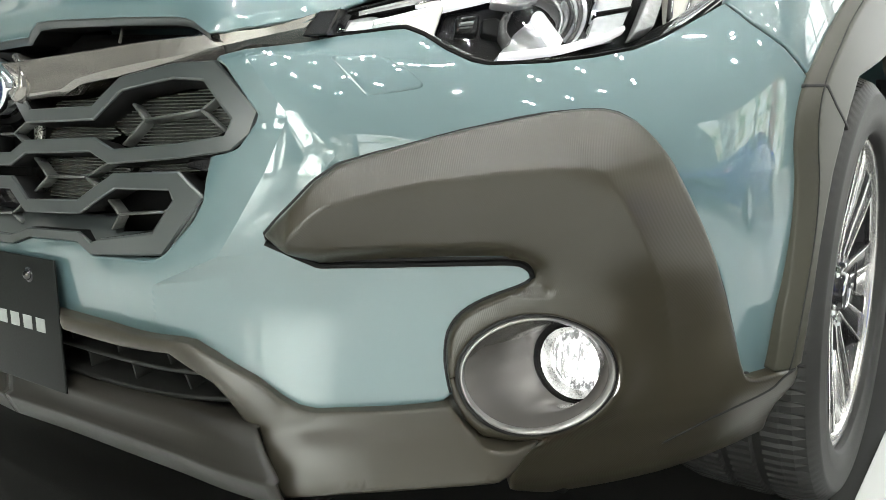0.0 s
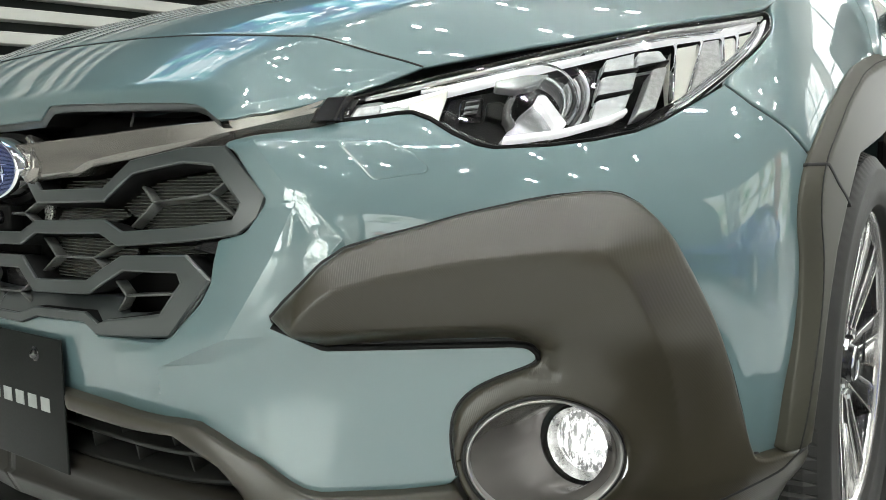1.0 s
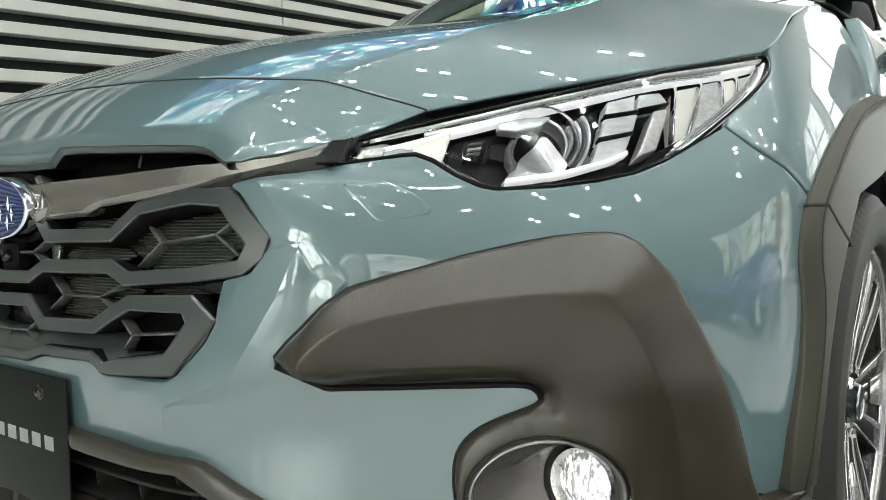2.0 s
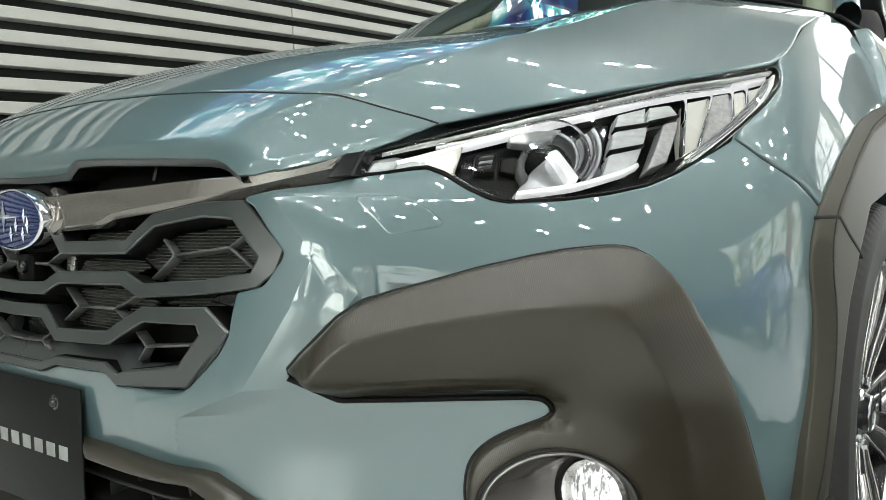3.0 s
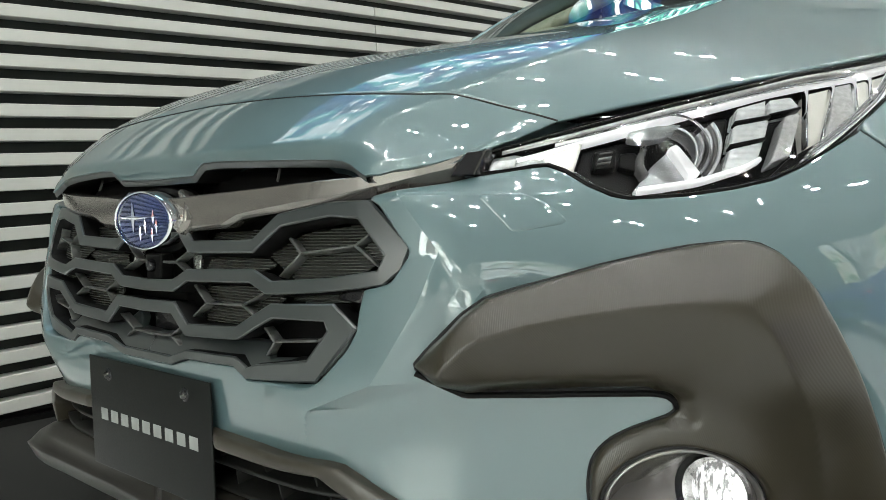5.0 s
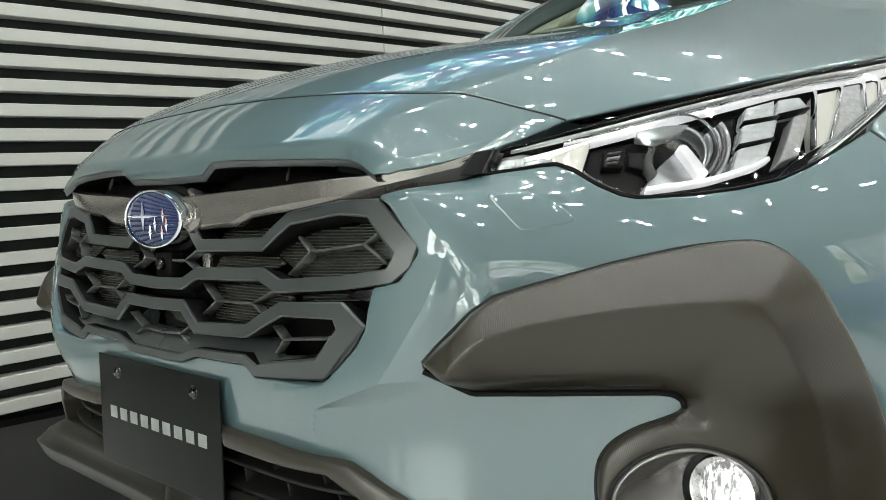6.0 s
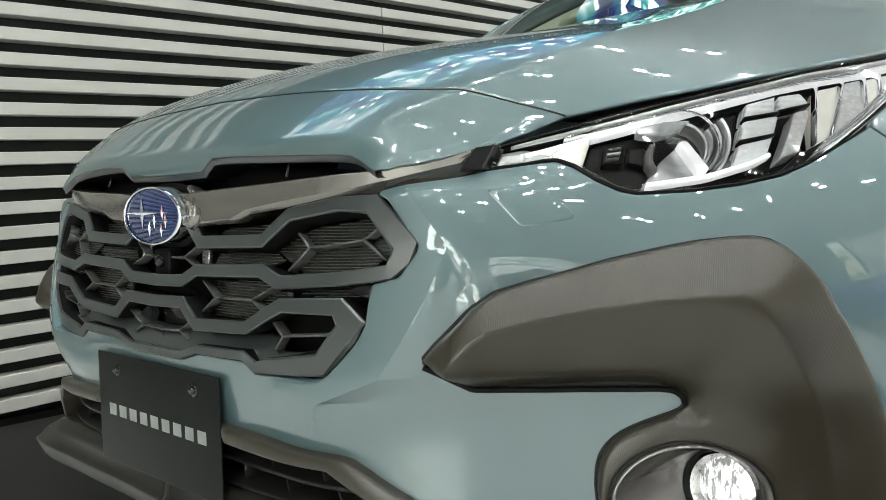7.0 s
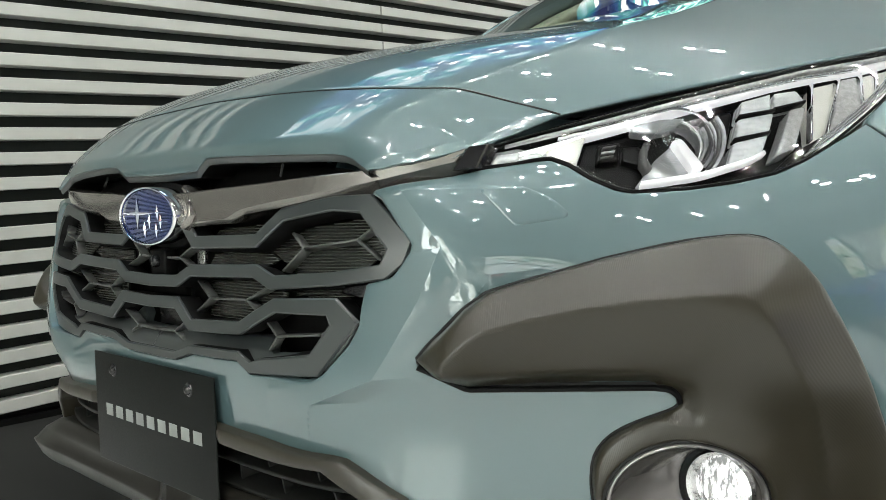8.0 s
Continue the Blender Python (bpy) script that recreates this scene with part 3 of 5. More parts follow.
EDGE_X, EDGE_A = [.36, .3949, .4315, .448, .4635, .485, .5057, .5224], [.46, .474, .4985, .524, .5515, .5744, .5985, .6177]
LIP_X = [0, .088, .097, .109, .123, .1586, .190, .2195, .2457, .271, .2917, .3115, .3274, .3432, .3595, .3725, .388, .3975, .4132, .4295, .4368, .4535, .4682, .4839, .4967]
LIP_A = [.4502, .4502, .4500, .4539, .4581, .4588, .4593, .4607, .4628, .4658, .4689, .4723, .4749, .4772, .4782, .4762, .4695, .4657, .4719, .4850, .4902, .5143, .5414, .5596, .5731]


def hood_height(x, a):
    x = np.abs(x)
    t = (a - .40) / 1.35 * 2 - 1
    h = sum((x / .6) ** (2 * k) * np.polynomial.chebyshev.chebval(t, c) for k, c in enumerate(HOOD_WAVES))
    h = h - .286 * rounded(x - spline(RIDGE_A, RIDGE_X, a), .0035) * np.clip((a - .49) / .06, 0, 1)
    # the nose's edge turns down over the wing bar and the lamp
    h = h - .30 * rounded(np.interp(x, EDGE_X, EDGE_A) - a, .0008) * smooth((x - .388) / .03)
    fade = np.clip((.42 - x) / .12, 0, 1)
    return h - 1.6 * rounded(spline(FOLD_X, FOLD_A, x) - a, .0028) * fade * fade * (3 - 2 * fade)


def hood_sheet(x, a, edge_a, edge_h):
    """The sheet over a grid of x and a; its outer edge meets the skin."""
    h = hood_height(x, a)
    miss = np.interp(a[:, -1], edge_a, edge_h) - h[:, -1]
    h = h + miss[:, None] * (x / x[:, -1:]) ** 10
    g = x[..., None] * np.array([1.0, 0, 0]) + a[..., None] * ALONG + h[..., None] * LIFT
    return np.concatenate([(g * [-1, 1, 1])[:, :0:-1], g], 1)


_nose_edge = np.array([on(.478, .7465), on(.520, .758), on(.535, .765), on(.548, .772), on(.556, .776)])
_hood_edge = np.array([on(.556, .776), on(.632, .794), on(.75, .820), on(.975, .868), on(1.09, .943), on(1.305, .998)])
_u = np.linspace(0, 1, 220)[None]
_v = np.linspace(0, 1, 70)[:, None] ** 1.3
_x0, _x1 = _nose_edge[0, 0] * _u, _nose_edge[-1, 0] * _u
_shut = spline(SHUT_X, SHUT_A, _x1)
_a = np.interp(_x0, LIP_X, LIP_A) * (1 - _v) + _shut * _v
nose_g = hood_sheet(_x0 * (1 - _v) + _x1 * _v, _a, _nose_edge @ ALONG, _nose_edge @ LIFT)
_v = np.linspace(0, 1, 100)[:, None]
_e = spline(np.linspace(0, 1, 6), _hood_edge, _v[:, 0])
_mid = .591 + (1.601 - .591) * _v
_a = _mid + ((_e @ ALONG)[:, None] - _mid) * _u ** 2
_x = _e[:, :1] * _u
_a = _a + (_shut - _a[:1]) * (1 - _v) ** 2
hood_g = hood_sheet(_x, _a, _hood_edge @ ALONG, _hood_edge @ LIFT)


def grid_faces(g):
    a, b = g.shape[:2]
    return g.reshape(-1, 3), [(i * b + j, i * b + j + 1, (i + 1) * b + j + 1, (i + 1) * b + j) for i in range(a - 1) for j in range(b - 1)]


shell("nose_panel", grid_faces(nose_g), PAINT, car, "blue-grey painted nose above the grille")
_step = hood_g[1] - hood_g[0]
hood_g[0] += _step / np.linalg.norm(_step, axis=1, keepdims=True) * .0005
shell("hood", grid_faces(hood_g), PAINT, car, "blue-grey painted hood with two ridges")


def tube(line, r, n=8):
    """A thin round cord along a line."""
    p = np.asarray(line, float)
    t = np.gradient(p, axis=0)
    t /= np.linalg.norm(t, axis=1, keepdims=True)
    u = np.cross(t, [0, 0, 1.0])
    u /= np.linalg.norm(u, axis=1, keepdims=True)
    w = np.cross(u, t)
    v = np.concatenate([p + r * (math.cos(a) * u + math.sin(a) * w) for a in np.linspace(0, 2 * math.pi, n, endpoint=False)])
    m = len(p)
    return v, [(k * m + i, k * m + i + 1, ((k + 1) % n) * m + i + 1, ((k + 1) % n) * m + i) for k in range(n) for i in range(m - 1)]


put("hood_gap", mesh_of("hood_gap", *tube(nose_g[-1] + [0, 0, -.0002], .0012)), GAP, car)

# dark shut gaps show between the panels
def gap_line(name, line, width=.004, out=-.003):
    return both(name, bar_on_skin(line, width, out, .006, round_=.0008), GAP, car)


gap_line("shut_gap", resample([(.909, .7575), (.951, .7325), (1.014, .7035), (1.092, .6585)], .02, False), .005)

# tow-eye cover
TOW = soften([(.485, .687), (.511, .667), (.532, .650), (.538, .646), (.548, .647), (.585, .653), (.594, .655), (.596, .660), (.573, .676), (.541, .688), (.534, .690), (.52, .6895), (.495, .688)], 2)
put("tow_cover_gap", mesh_of("tow_cover_gap", *bar_on_skin(resample(TOW, .008), .0018, .0011, .004, True, .0003)), GAP, car)
put("tow_cover", mesh_of("tow_cover", *panel(TOW, lambda s, z: bumper_relief(s, z) + .0010, .006, .0022, .0014, .006)), PAINT, car, "small painted tow-eye cover")

# ---- dark plastic cladding ----
CLAD_CREASE = [(.462, .500), (.496, .531), (.511, .540), (.558, .549), (.621, .558), (.683, .565), (.745, .569), (.776, .569), (.792, .561), (.808, .542), (.832, .497), (.853, .452), (.87, .40)]
FOG_S, FOG_Z, FOG_R, FOG_LOW = .7355, .348, .0825, .832
fog_ring = [(FOG_S + FOG_R * math.cos(a), FOG_Z + FOG_R * FOG_LOW * math.sin(a)) for a in np.linspace(0, 2 * math.pi, 40, endpoint=False)]
CORNER_TOP = [(.447, .506), (.460, .523), (.480, .544), (.495, .560), (.519, .576), (.555, .586), (.592, .595), (.646, .610), (.707, .623), (.738, .628), (.775, .631),
          (.796, .631), (.813, .628), (.834, .618), (.856, .600), (.878, .574), (.899, .542), (.920, .505), (.942, .461), (.960, .417), (.973, .374), (.983, .333),
]
CORNER_FOOT = [(.992, .313), (1.011, .309), (1.053, .312), (1.108, .311), (1.100, .292), (1.068, .262), (1.065, .240), (1.073, .212), (1.035, .204), (.970, .180), (.904, .160), (.843, .152), (.76, .150), (.720, .180), (.724, .220), (.732, .253),
          (.749, .269), (.715, .270), (.682, .278)]
CORNER = CORNER_TOP + CORNER_FOOT
_rim = [(.662, .298), (.649, .321), (.645, .350), (.645, .374), (.649, .400), (.663, .418), (.685, .430), (.708, .438), (.728, .445), (.735, .453), (.733, .462), (.723, .471),
        (.705, .473), (.584, .473), (.525, .473), (.507, .476)]


def beside(line, off):
    p = np.asarray(line, float)
    t = np.gradient(p, axis=0)
    t /= np.linalg.norm(t, axis=1, keepdims=True)
    return p + np.stack([-t[:, 1], t[:, 0]], 1) * off


UNDER_CREASE = CLAD_CREASE + [(.89, .30), (.90, .10), (.40, .10), (.40, .49)]


def corner_relief(s, z):
    p = np.stack([s, z], 1)
    a, b = distance_to(CLAD_CREASE[:8], p), distance_to(CLAD_CREASE[7:] + [(.89, .30), (.90, .10)], p)
    k = .022
    near = np.maximum(-k * np.log(np.exp(-a / k) + np.exp(-b / k)) + k * .1, 0)
    # the face under the crease falls back gently, the shoulder over it steeply
    steep = .72 - .30 * smooth((a - b) / .06 + .5)
    fall = np.where(inside(UNDER_CREASE, p), .33 * near, steep * np.minimum(a, b))
    h = .006 + np.clip(.041 - np.sqrt(fall**2 + .0004**2), 0, 1) * np.clip((s - .445) / .03, 0, 1)
    h = .006 + (h - .006) * smooth((z - .27) / .24)
    r = np.hypot(s - FOG_S, (z - FOG_Z) / FOG_LOW)
    h = h + .012 * np.exp(-((r - FOG_R) / .03) ** 2)
    lower = np.interp(s, [.44, .507, .70, .74], [.49, .474, .471, .455])
    h = h - .022 * np.clip(1 - (z - lower) / .021, 0, 1) * smooth((.755 - s) / .03) * (z > .44)
    h = np.where((s > .705) & (z > .42), np.maximum(h, .006), h)
    # the cladding follows the bumper's swelling, without its sharp folds
    swell = np.clip((z - .405) / .115, 0, 1) * np.clip((.715 - z) / .03, 0, 1)
    h = h + .016 * np.clip(1 - (distance_to(CREASE, p) / .20)**2, 0, 1)**2 * swell * swell * (3 - 2 * swell)
    return h - .018 * np.clip((.29 - z) / .09, 0, 1) - .02 * np.clip((.20 - z) / .06, 0, 1)


_r = np.array(_rim)
for _ in range(2):
    _r = np.vstack([_r[:1], np.stack([.75 * _r[:-1] + .25 * _r[1:], .25 * _r[:-1] + .75 * _r[1:]], 1).reshape(-1, 2), _r[-1:]])
CORNER_OUT = CORNER + [tuple(q) for q in _r]


def with_hole(outline, hole):
    """Joins a hole to its outline by a cut, so that one loop runs round both."""
    o, h = [tuple(p) for p in outline], [tuple(p) for p in hole]
    i, j = min(((i, j) for i in range(len(o)) for j in range(len(h))), key=lambda k: math.hypot(o[k[0]][0] - h[k[1]][0], o[k[0]][1] - h[k[1]][1]))
    h = h[j:] + h[:j]
    e = 2e-4
    a, b = np.array(o[i]), np.array(h[0])
    n = np.array([-(b - a)[1], (b - a)[0]]) / (np.linalg.norm(b - a) + 1e-9) * e
    area = sum(p[0] * q[1] - q[0] * p[1] for p, q in zip(o, o[1:] + o[:1]))
    ha = sum(p[0] * q[1] - q[0] * p[1] for p, q in zip(h, h[1:] + h[:1]))
    if area * ha > 0:
        h = [h[0]] + h[:0:-1]
    return o[:i + 1] + h + [tuple(b + n)] + [tuple(a + n)] + o[i + 1:]


both("corner_cladding", panel(with_hole(CORNER_OUT, fog_ring), corner_relief, .006, .005, .005, .02, lines=[CLAD_CREASE, beside(CLAD_CREASE, .0035), beside(CLAD_CREASE, -.0035)]), PLASTIC, car, "dark grey-brown ribbed plastic corner cladding")

_edge = resample([tuple(q) for q in _r[6:]] + CORNER[:24], .008, False)
both("cladding_gap", bar_on_skin(_edge, .0056, bumper_relief(_edge[:, 0], _edge[:, 1]) + .0012, .010, round_=.0006), GAP, car)

# a black strip puts the shade under the arm and round its notch into colour
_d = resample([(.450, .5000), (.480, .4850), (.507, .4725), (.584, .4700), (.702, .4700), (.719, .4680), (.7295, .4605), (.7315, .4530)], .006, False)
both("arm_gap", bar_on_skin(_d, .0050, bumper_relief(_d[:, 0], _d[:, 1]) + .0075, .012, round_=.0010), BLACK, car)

# wheel-arch cladding
ARCH_EDGE = [(1.046, .312), (1.060, .380), (1.072, .435), (1.076, .489), (1.070, .550), (1.059, .592), (1.057, .624), (1.062, .657), (1.077, .690), (1.104, .730), (1.175, .781), (1.28, .810), (1.42, .828), (1.54, .838)]
ARCH = ARCH_EDGE + [(1.54, .735), (1.483, .722), (1.335, .700), (1.190, .668), (1.155, .606), (1.133, .553), (1.118, .472), (1.108, .405), (1.085, .325)]
ARCH_GROOVE = [(1.064, .318), (1.082, .380), (1.094, .435), (1.100, .489), (1.095, .548), (1.083, .592), (1.079, .624), (1.084, .657), (1.100, .690), (1.127, .726), (1.192, .768), (1.29, .796), (1.42, .814), (1.54, .824)]


def curved(points, step=.008):
    p = np.asarray(points, float)
    t = np.r_[0, np.cumsum(np.linalg.norm(np.diff(p, axis=0), axis=1))]
    return spline(t, p, np.linspace(0, t[-1], int(t[-1] / step) + 1))


def arch_relief(s, z):
    """A bevel up to the groove, then a flat face."""
    d = distance_to(curved(ARCH_EDGE), np.stack([s, z], 1))
    return .004 + .013 * np.clip(d / .022, 0, 1)


both("arch_cladding", panel([tuple(q) for q in curved(ARCH_EDGE)] + ARCH[len(ARCH_EDGE):], arch_relief, .006, .002, .002, .05, lines=[curved(ARCH_GROOVE)]), SMOOTH_PLASTIC, car, "dark grey-brown plastic wheel-arch cladding")
_g = curved(ARCH_GROOVE)
both("arch_groove", bar_on_skin(_g, .0022, arch_relief(_g[:, 0], _g[:, 1]) + .0006, .004, round_=.0003), GAP, car)
_g = resample([(1.060, .6575), (1.088, .6555), (1.118, .633), (1.168, .604)], .006, False)
both("arch_seam", bar_on_skin(_g, .0042, arch_relief(_g[:, 0], _g[:, 1]) + .0007, .006, round_=.0004), GAP, car)

# lower trim round the lower opening, and the skid lip under it
LOWER = [(0, .405), (.263, .406), (.374, .400), (.392, .397), (.415, .384), (.456, .355), (.479, .330), (.494, .319), (.510, .314), (.590, .312), (.646, .314), (.660, .296), (.681, .276), (.714, .267),
         (.746, .2665), (.730, .258), (.712, .247), (.593, .246), (.490, .250), (.470, .274), (.452, .300), (.439, .302), (.412, .352), (.391, .366), (.365, .385), (.177, .386), (0, .387)]


def lower_relief(s, z):
    p = np.stack([s, z], 1)
    ridge = distance_to([(0, .396), (.366, .392), (.402, .373), (.452, .318), (.467, .300), (.503, .289), (.587, .292), (.671, .295)], p)
    h = (.008 + .012 * np.clip(1 - ridge / .05, 0, 1)) * np.clip((s - .135) / .045, 0.1, 1)
    # the skid face comes forward towards its foot
    return h + .038 * np.clip((.297 - z) / .046, 0, 1) * np.clip((s - .41) / .05, 0, 1) * np.clip((.745 - s) / .05, 0, 1)


lv, lf = panel(LOWER, lower_relief, .008, .004, .004, .07)
lv2, lf2 = mirrored(lv, lf)
put("lower_trim", mesh_of("lower_trim", np.vstack([lv, lv2]), lf + [tuple(i + len(lv) for i in q) for q in lf2]), SKID, car, "dark grey-brown plastic lower trim")
# ---- grille ----
def merged(*vfs):
    v, f = [], []
    n = 0
    for a, b in vfs:
        v.append(a)
        f += [tuple(i + n for i in q) for q in b]
        n += len(a)
    return np.vstack(v), f


def whole(vf):
    return merged(vf, mirrored(*vf))


def skin_part(name, vf, mat, parent, label=""):
    return put(name, mesh_of(name, *vf), mat, parent, label)


PANE = surface("grille_shutter", (.014, .0155, .0135), .25, metal=.2, vary=.08, rough_vary=.02)
STRUT = surface("strut_plastic", (.07, .073, .069), .30, vary=.05)
STRIPE_GREY = surface("shutter_stripe", (.06, .064, .056), .3, vary=.1)
WING = surface("wing_bar_satin", (.27, .256, .238), .12, metal=.8, vary=.05, rough_vary=.02)
SKY_BLUE = surface("badge_blue", (.008, .022, .10), .10, coat=1.0, vary=.1)

BACK = [(0, .478), (.073, .478), (.115, .490), (.218, .493), (.241, .480), (.326, .481), (.350, .489), (.374, .521), (.382, .541), (.381, .587), (.412, .594), (.428, .625), (.381, .679), (.367, .687), (.36, .735), (0, .735)]
grille = skin_part("grille", whole(panel(BACK, -.062, .014, 0, 0, .004)), BLACK, car, "dark grey honeycomb grille with moulded bars")
# the turned-in sleeve of the opening
_op = BACK[:14]
skin_part("sleeve", whole(bar_on_skin(resample(_op, .01, False), .006, -.004, .058, round_=.001)), BLACK, grille)

UPPER_BAR = [(0, .668), (.060, .662), (.075, .650), (.097, .633), (.222, .636), (.256, .667), (.319, .679), (.360, .678), (.412, .630), (.409, .614), (.398, .600), (.343, .593),
             (.262, .588), (.231, .601), (.100, .597), (.069, .582), (0, .580)]
UPPER_W = [.016] * 6 + [.017, .022, .027, .027, .018, .016, .016, .016, .016, .016, .016]
LOWER_BAR = [(0, .552), (.075, .554), (.112, .528), (.220, .533), (.272, .562), (.346, .562), (.364, .543), (.333, .496), (.255, .490), (.240, .4875), (.218, .4995), (.114, .4965), (.073, .4845), (0, .4845)]
LOWER_W = [.016, .016, .016, .016, .017, .020, .027, .026, .018, .013, .0115, .0115, .0115, .0115]


def even(line, widths, step=.006):
    d = np.r_[0, np.cumsum(np.linalg.norm(np.diff(np.array(line), axis=0), axis=1))]
    p = np.array(line)
    # corners stay, long runs are divided so that they follow the skin
    t = sorted({*d, *[x for a, b in zip(d[:-1], d[1:]) for x in np.linspace(a, b, max(2, int((b - a) / .02) + 1))]})
    return np.stack([np.interp(t, d, p[:, 0]), np.interp(t, d, p[:, 1])], 1), np.interp(t, d, widths)


for nm, ln, w in (("upper_bar", UPPER_BAR, UPPER_W), ("lower_bar", LOWER_BAR, LOWER_W)):
    p, ww = even(ln, w)
    vf = bar_on_skin(p, ww, .004, .0040, round_=.0016)
    # black inner bars put the shade on the flanks into the colour
    both("bar_core", bar_on_skin(p, ww - .0006, .0005, .030, round_=.001), BLACK, grille)
    for o in both(nm, vf, GRILLE_GREY, grille, "dark grey moulded zigzag grille bar"):
        o.data.set_sharp_from_angle(angle=radians(20))

SILL = [(0, .4785), (.073, .4785), (.115, .4905), (.218, .4935), (.241, .481), (.326, .482), (.348, .490), (.371, .521), (.378, .541), (.372, .552), (.345, .515), (.333, .505), (.263, .503), (.249, .520), (.222, .522), (.112, .516), (.095, .530), (.075, .540), (.060, .516), (0, .514)]
skin_part("sill", whole(panel(SILL, lambda s, z: -.004 - .030 * np.clip((z - .488) / .04, 0, 1) * (s < .33) + .004, .008, .003, .003, .01)), GRILLE_GREY, grille, "dark grey sloping lower sill of the grille")

PANES = [[(.275, .600), (.365, .607), (.392, .630), (.352, .670), (.272, .658), (.225, .630)],
         [(.10, .640), (.215, .643), (.235, .664), (.11, .657)],
         [(.10, .604), (.215, .608), (.240, .618), (.225, .627), (.11, .625)],
         [(.118, .538), (.205, .540), (.262, .570), (.265, .580), (.228, .592), (.112, .588)],
         [(.275, .575), (.355, .572), (.375, .578), (.378, .588), (.28, .584)]]
def pane_stripes(q, pitch=.0038):
    """Level pale strips that fill an outline, standing in for slat stripes mirrored in the pane."""
    q = np.array(q)
    for z in np.arange(q[:, 1].min() + pitch * .6, q[:, 1].max() - pitch * .3, pitch):
        cut = sorted(a[0] + (z - a[1]) / (b[1] - a[1]) * (b[0] - a[0]) for a, b in zip(q, np.roll(q, -1, 0)) if (a[1] > z) != (b[1] > z))
        if len(cut) >= 2 and cut[-1] - cut[0] > .012:
            yield resample([(cut[0] + .001, z), (cut[-1] - .001, z)], .03, False)


for q in PANES:
    for shutter, m in zip(both("shutter_panel", panel(q, -.024, .012, .002, .001, .004), PANE, grille), (1, -1)):
        for ln in pane_stripes(q):
            vf = bar_on_skin(ln, .0011, -.0233, .002, round_=.0003)
            skin_part("louvre", vf if m > 0 else mirrored(*vf), STRIPE_GREY, shutter)
both("corner_filler", panel([(.345, .578), (.378, .570), (.380, .589), (.352, .590)], -.012, .008, .002, .002, .02), GLOSS_BLACK, grille)

STRUTS = [((.286, .630), (.354, .639)), ((.266, .648), (.286, .630)), ((.264, .603), (.286, .630)), ((.354, .639), (.373, .656)), ((.354, .639), (.387, .616)),
          ((.213, .566), (.260, .590)), ((.213, .566), (.243, .549)), ((.137, .564), (.213, .566)), ((.104, .585), (.137, .564)), ((.110, .545), (.137, .564)),
          ((.049, .614), (.081, .632)), ((.049, .614), (.093, .596)), ((0, .612), (.049, .614)), ((.056, .514), (.098, .537)), ((.056, .514), (.078, .503)), ((0, .512), (.056, .514)),
          ((.271, .525), (.254, .541)), ((.271, .525), (.261, .508)), ((.271, .525), (.330, .528)), ((.330, .528), (.352, .540))]
for a, b in STRUTS:
    vf = bar_on_skin([a, b], .0030, -.008, .014, round_=.0006)
    both("strut", vf, STRUT, grille)
# radar cover and camera under the badge
part("sensor_cover", box_bm((.075, .012, .05), (0, .034, .532), .004), GLOSS_BLACK, grille, "smooth black sensor cover")
cam_box = part("camera_housing", box_bm((.040, .022, .036), (0, .020, .604), .004), BLACK, grille, "black front camera housing")
part("camera_lens", lathe_bm([(0, -.006), (.007, -.005), (.009, 0), (.009, .008)], 20, "y", (0, .006, .606)), GLOSS_BLACK, cam_box)
both("bright_bracket", panel([(.060, .640), (.085, .640), (.090, .600), (.075, .604)], -.022, .01, .002, .001, .004), SATIN, grille, "small bright metal bracket")

# ---- wing bar and badge ----
WING_TOP = [(.058, .692), (.235, .7005), (.335, .7085), (.404, .7195), (.430, .727), (.460, .7385)]
WING_FOOT = [(.058, .652), (.160, .657), (.190, .668), (.318, .683), (.370, .6935), (.449, .7125)]


def fair_edge(line, out, n=60):
    """An edge that keeps its heights but runs fair in plan."""
    q = resample(line, .004, False)
    q = np.stack([np.interp(np.linspace(0, 1, n), np.linspace(0, 1, len(q)), q[:, k]) for k in (0, 1)], 1)
    e = skin(q[:, 0], q[:, 1], np.interp(q[:, 0], [.06, .33, .46], out))
    e[:, 1] = np.polyval(np.polyfit(e[:, 0], e[:, 1], 3), e[:, 0])
    return e


def flat_panel(outline, out, thick):
    """A flat facet with a narrow chamfer round it, laid over the skin."""
    q = np.array(outline)
    e = skin(q[:, 0], q[:, 1], out)
    c = e.mean(0)
    fit = np.linalg.lstsq(np.c_[e[:, 0], e[:, 2], np.ones(len(e))], e[:, 1], rcond=None)[0]
    e[:, 1] = np.c_[e[:, 0], e[:, 2], np.ones(len(e))] @ fit
    inner = c + (e - c) * .90
    inner[:, 1] = np.c_[inner[:, 0], inner[:, 2], np.ones(len(e))] @ fit - .002
    n = len(e)
    v = np.vstack([inner, e, e + [0, thick, 0]])
    return v, [tuple(range(n))[::-1]] + [(k * n + i, k * n + (i + 1) % n, (k + 1) * n + (i + 1) % n, (k + 1) * n + i) for k in (0, 1) for i in range(n)]


_t, _b = fair_edge(WING_TOP, (.018, .016, .002)), fair_edge(WING_FOOT, (.009, .009, .004))
# the face stands almost upright; a bevel under it, deeper towards the lamp, turns down to the grille
_b[:, 2] += np.interp(_b[:, 0], [.06, .19, .45], [.003, .004, .0105])
_b[:, 1] = np.interp(_b[:, 0], _t[:, 0], _t[:, 1]) - (.01 - .26 * smooth((_b[:, 0] - .24) / .22)) * (np.interp(_b[:, 0], _t[:, 0], _t[:, 2]) - _b[:, 2])
_drop = np.interp(_b[:, 0], [.06, .19, .45], [.005, .006, .0125])[:, None]
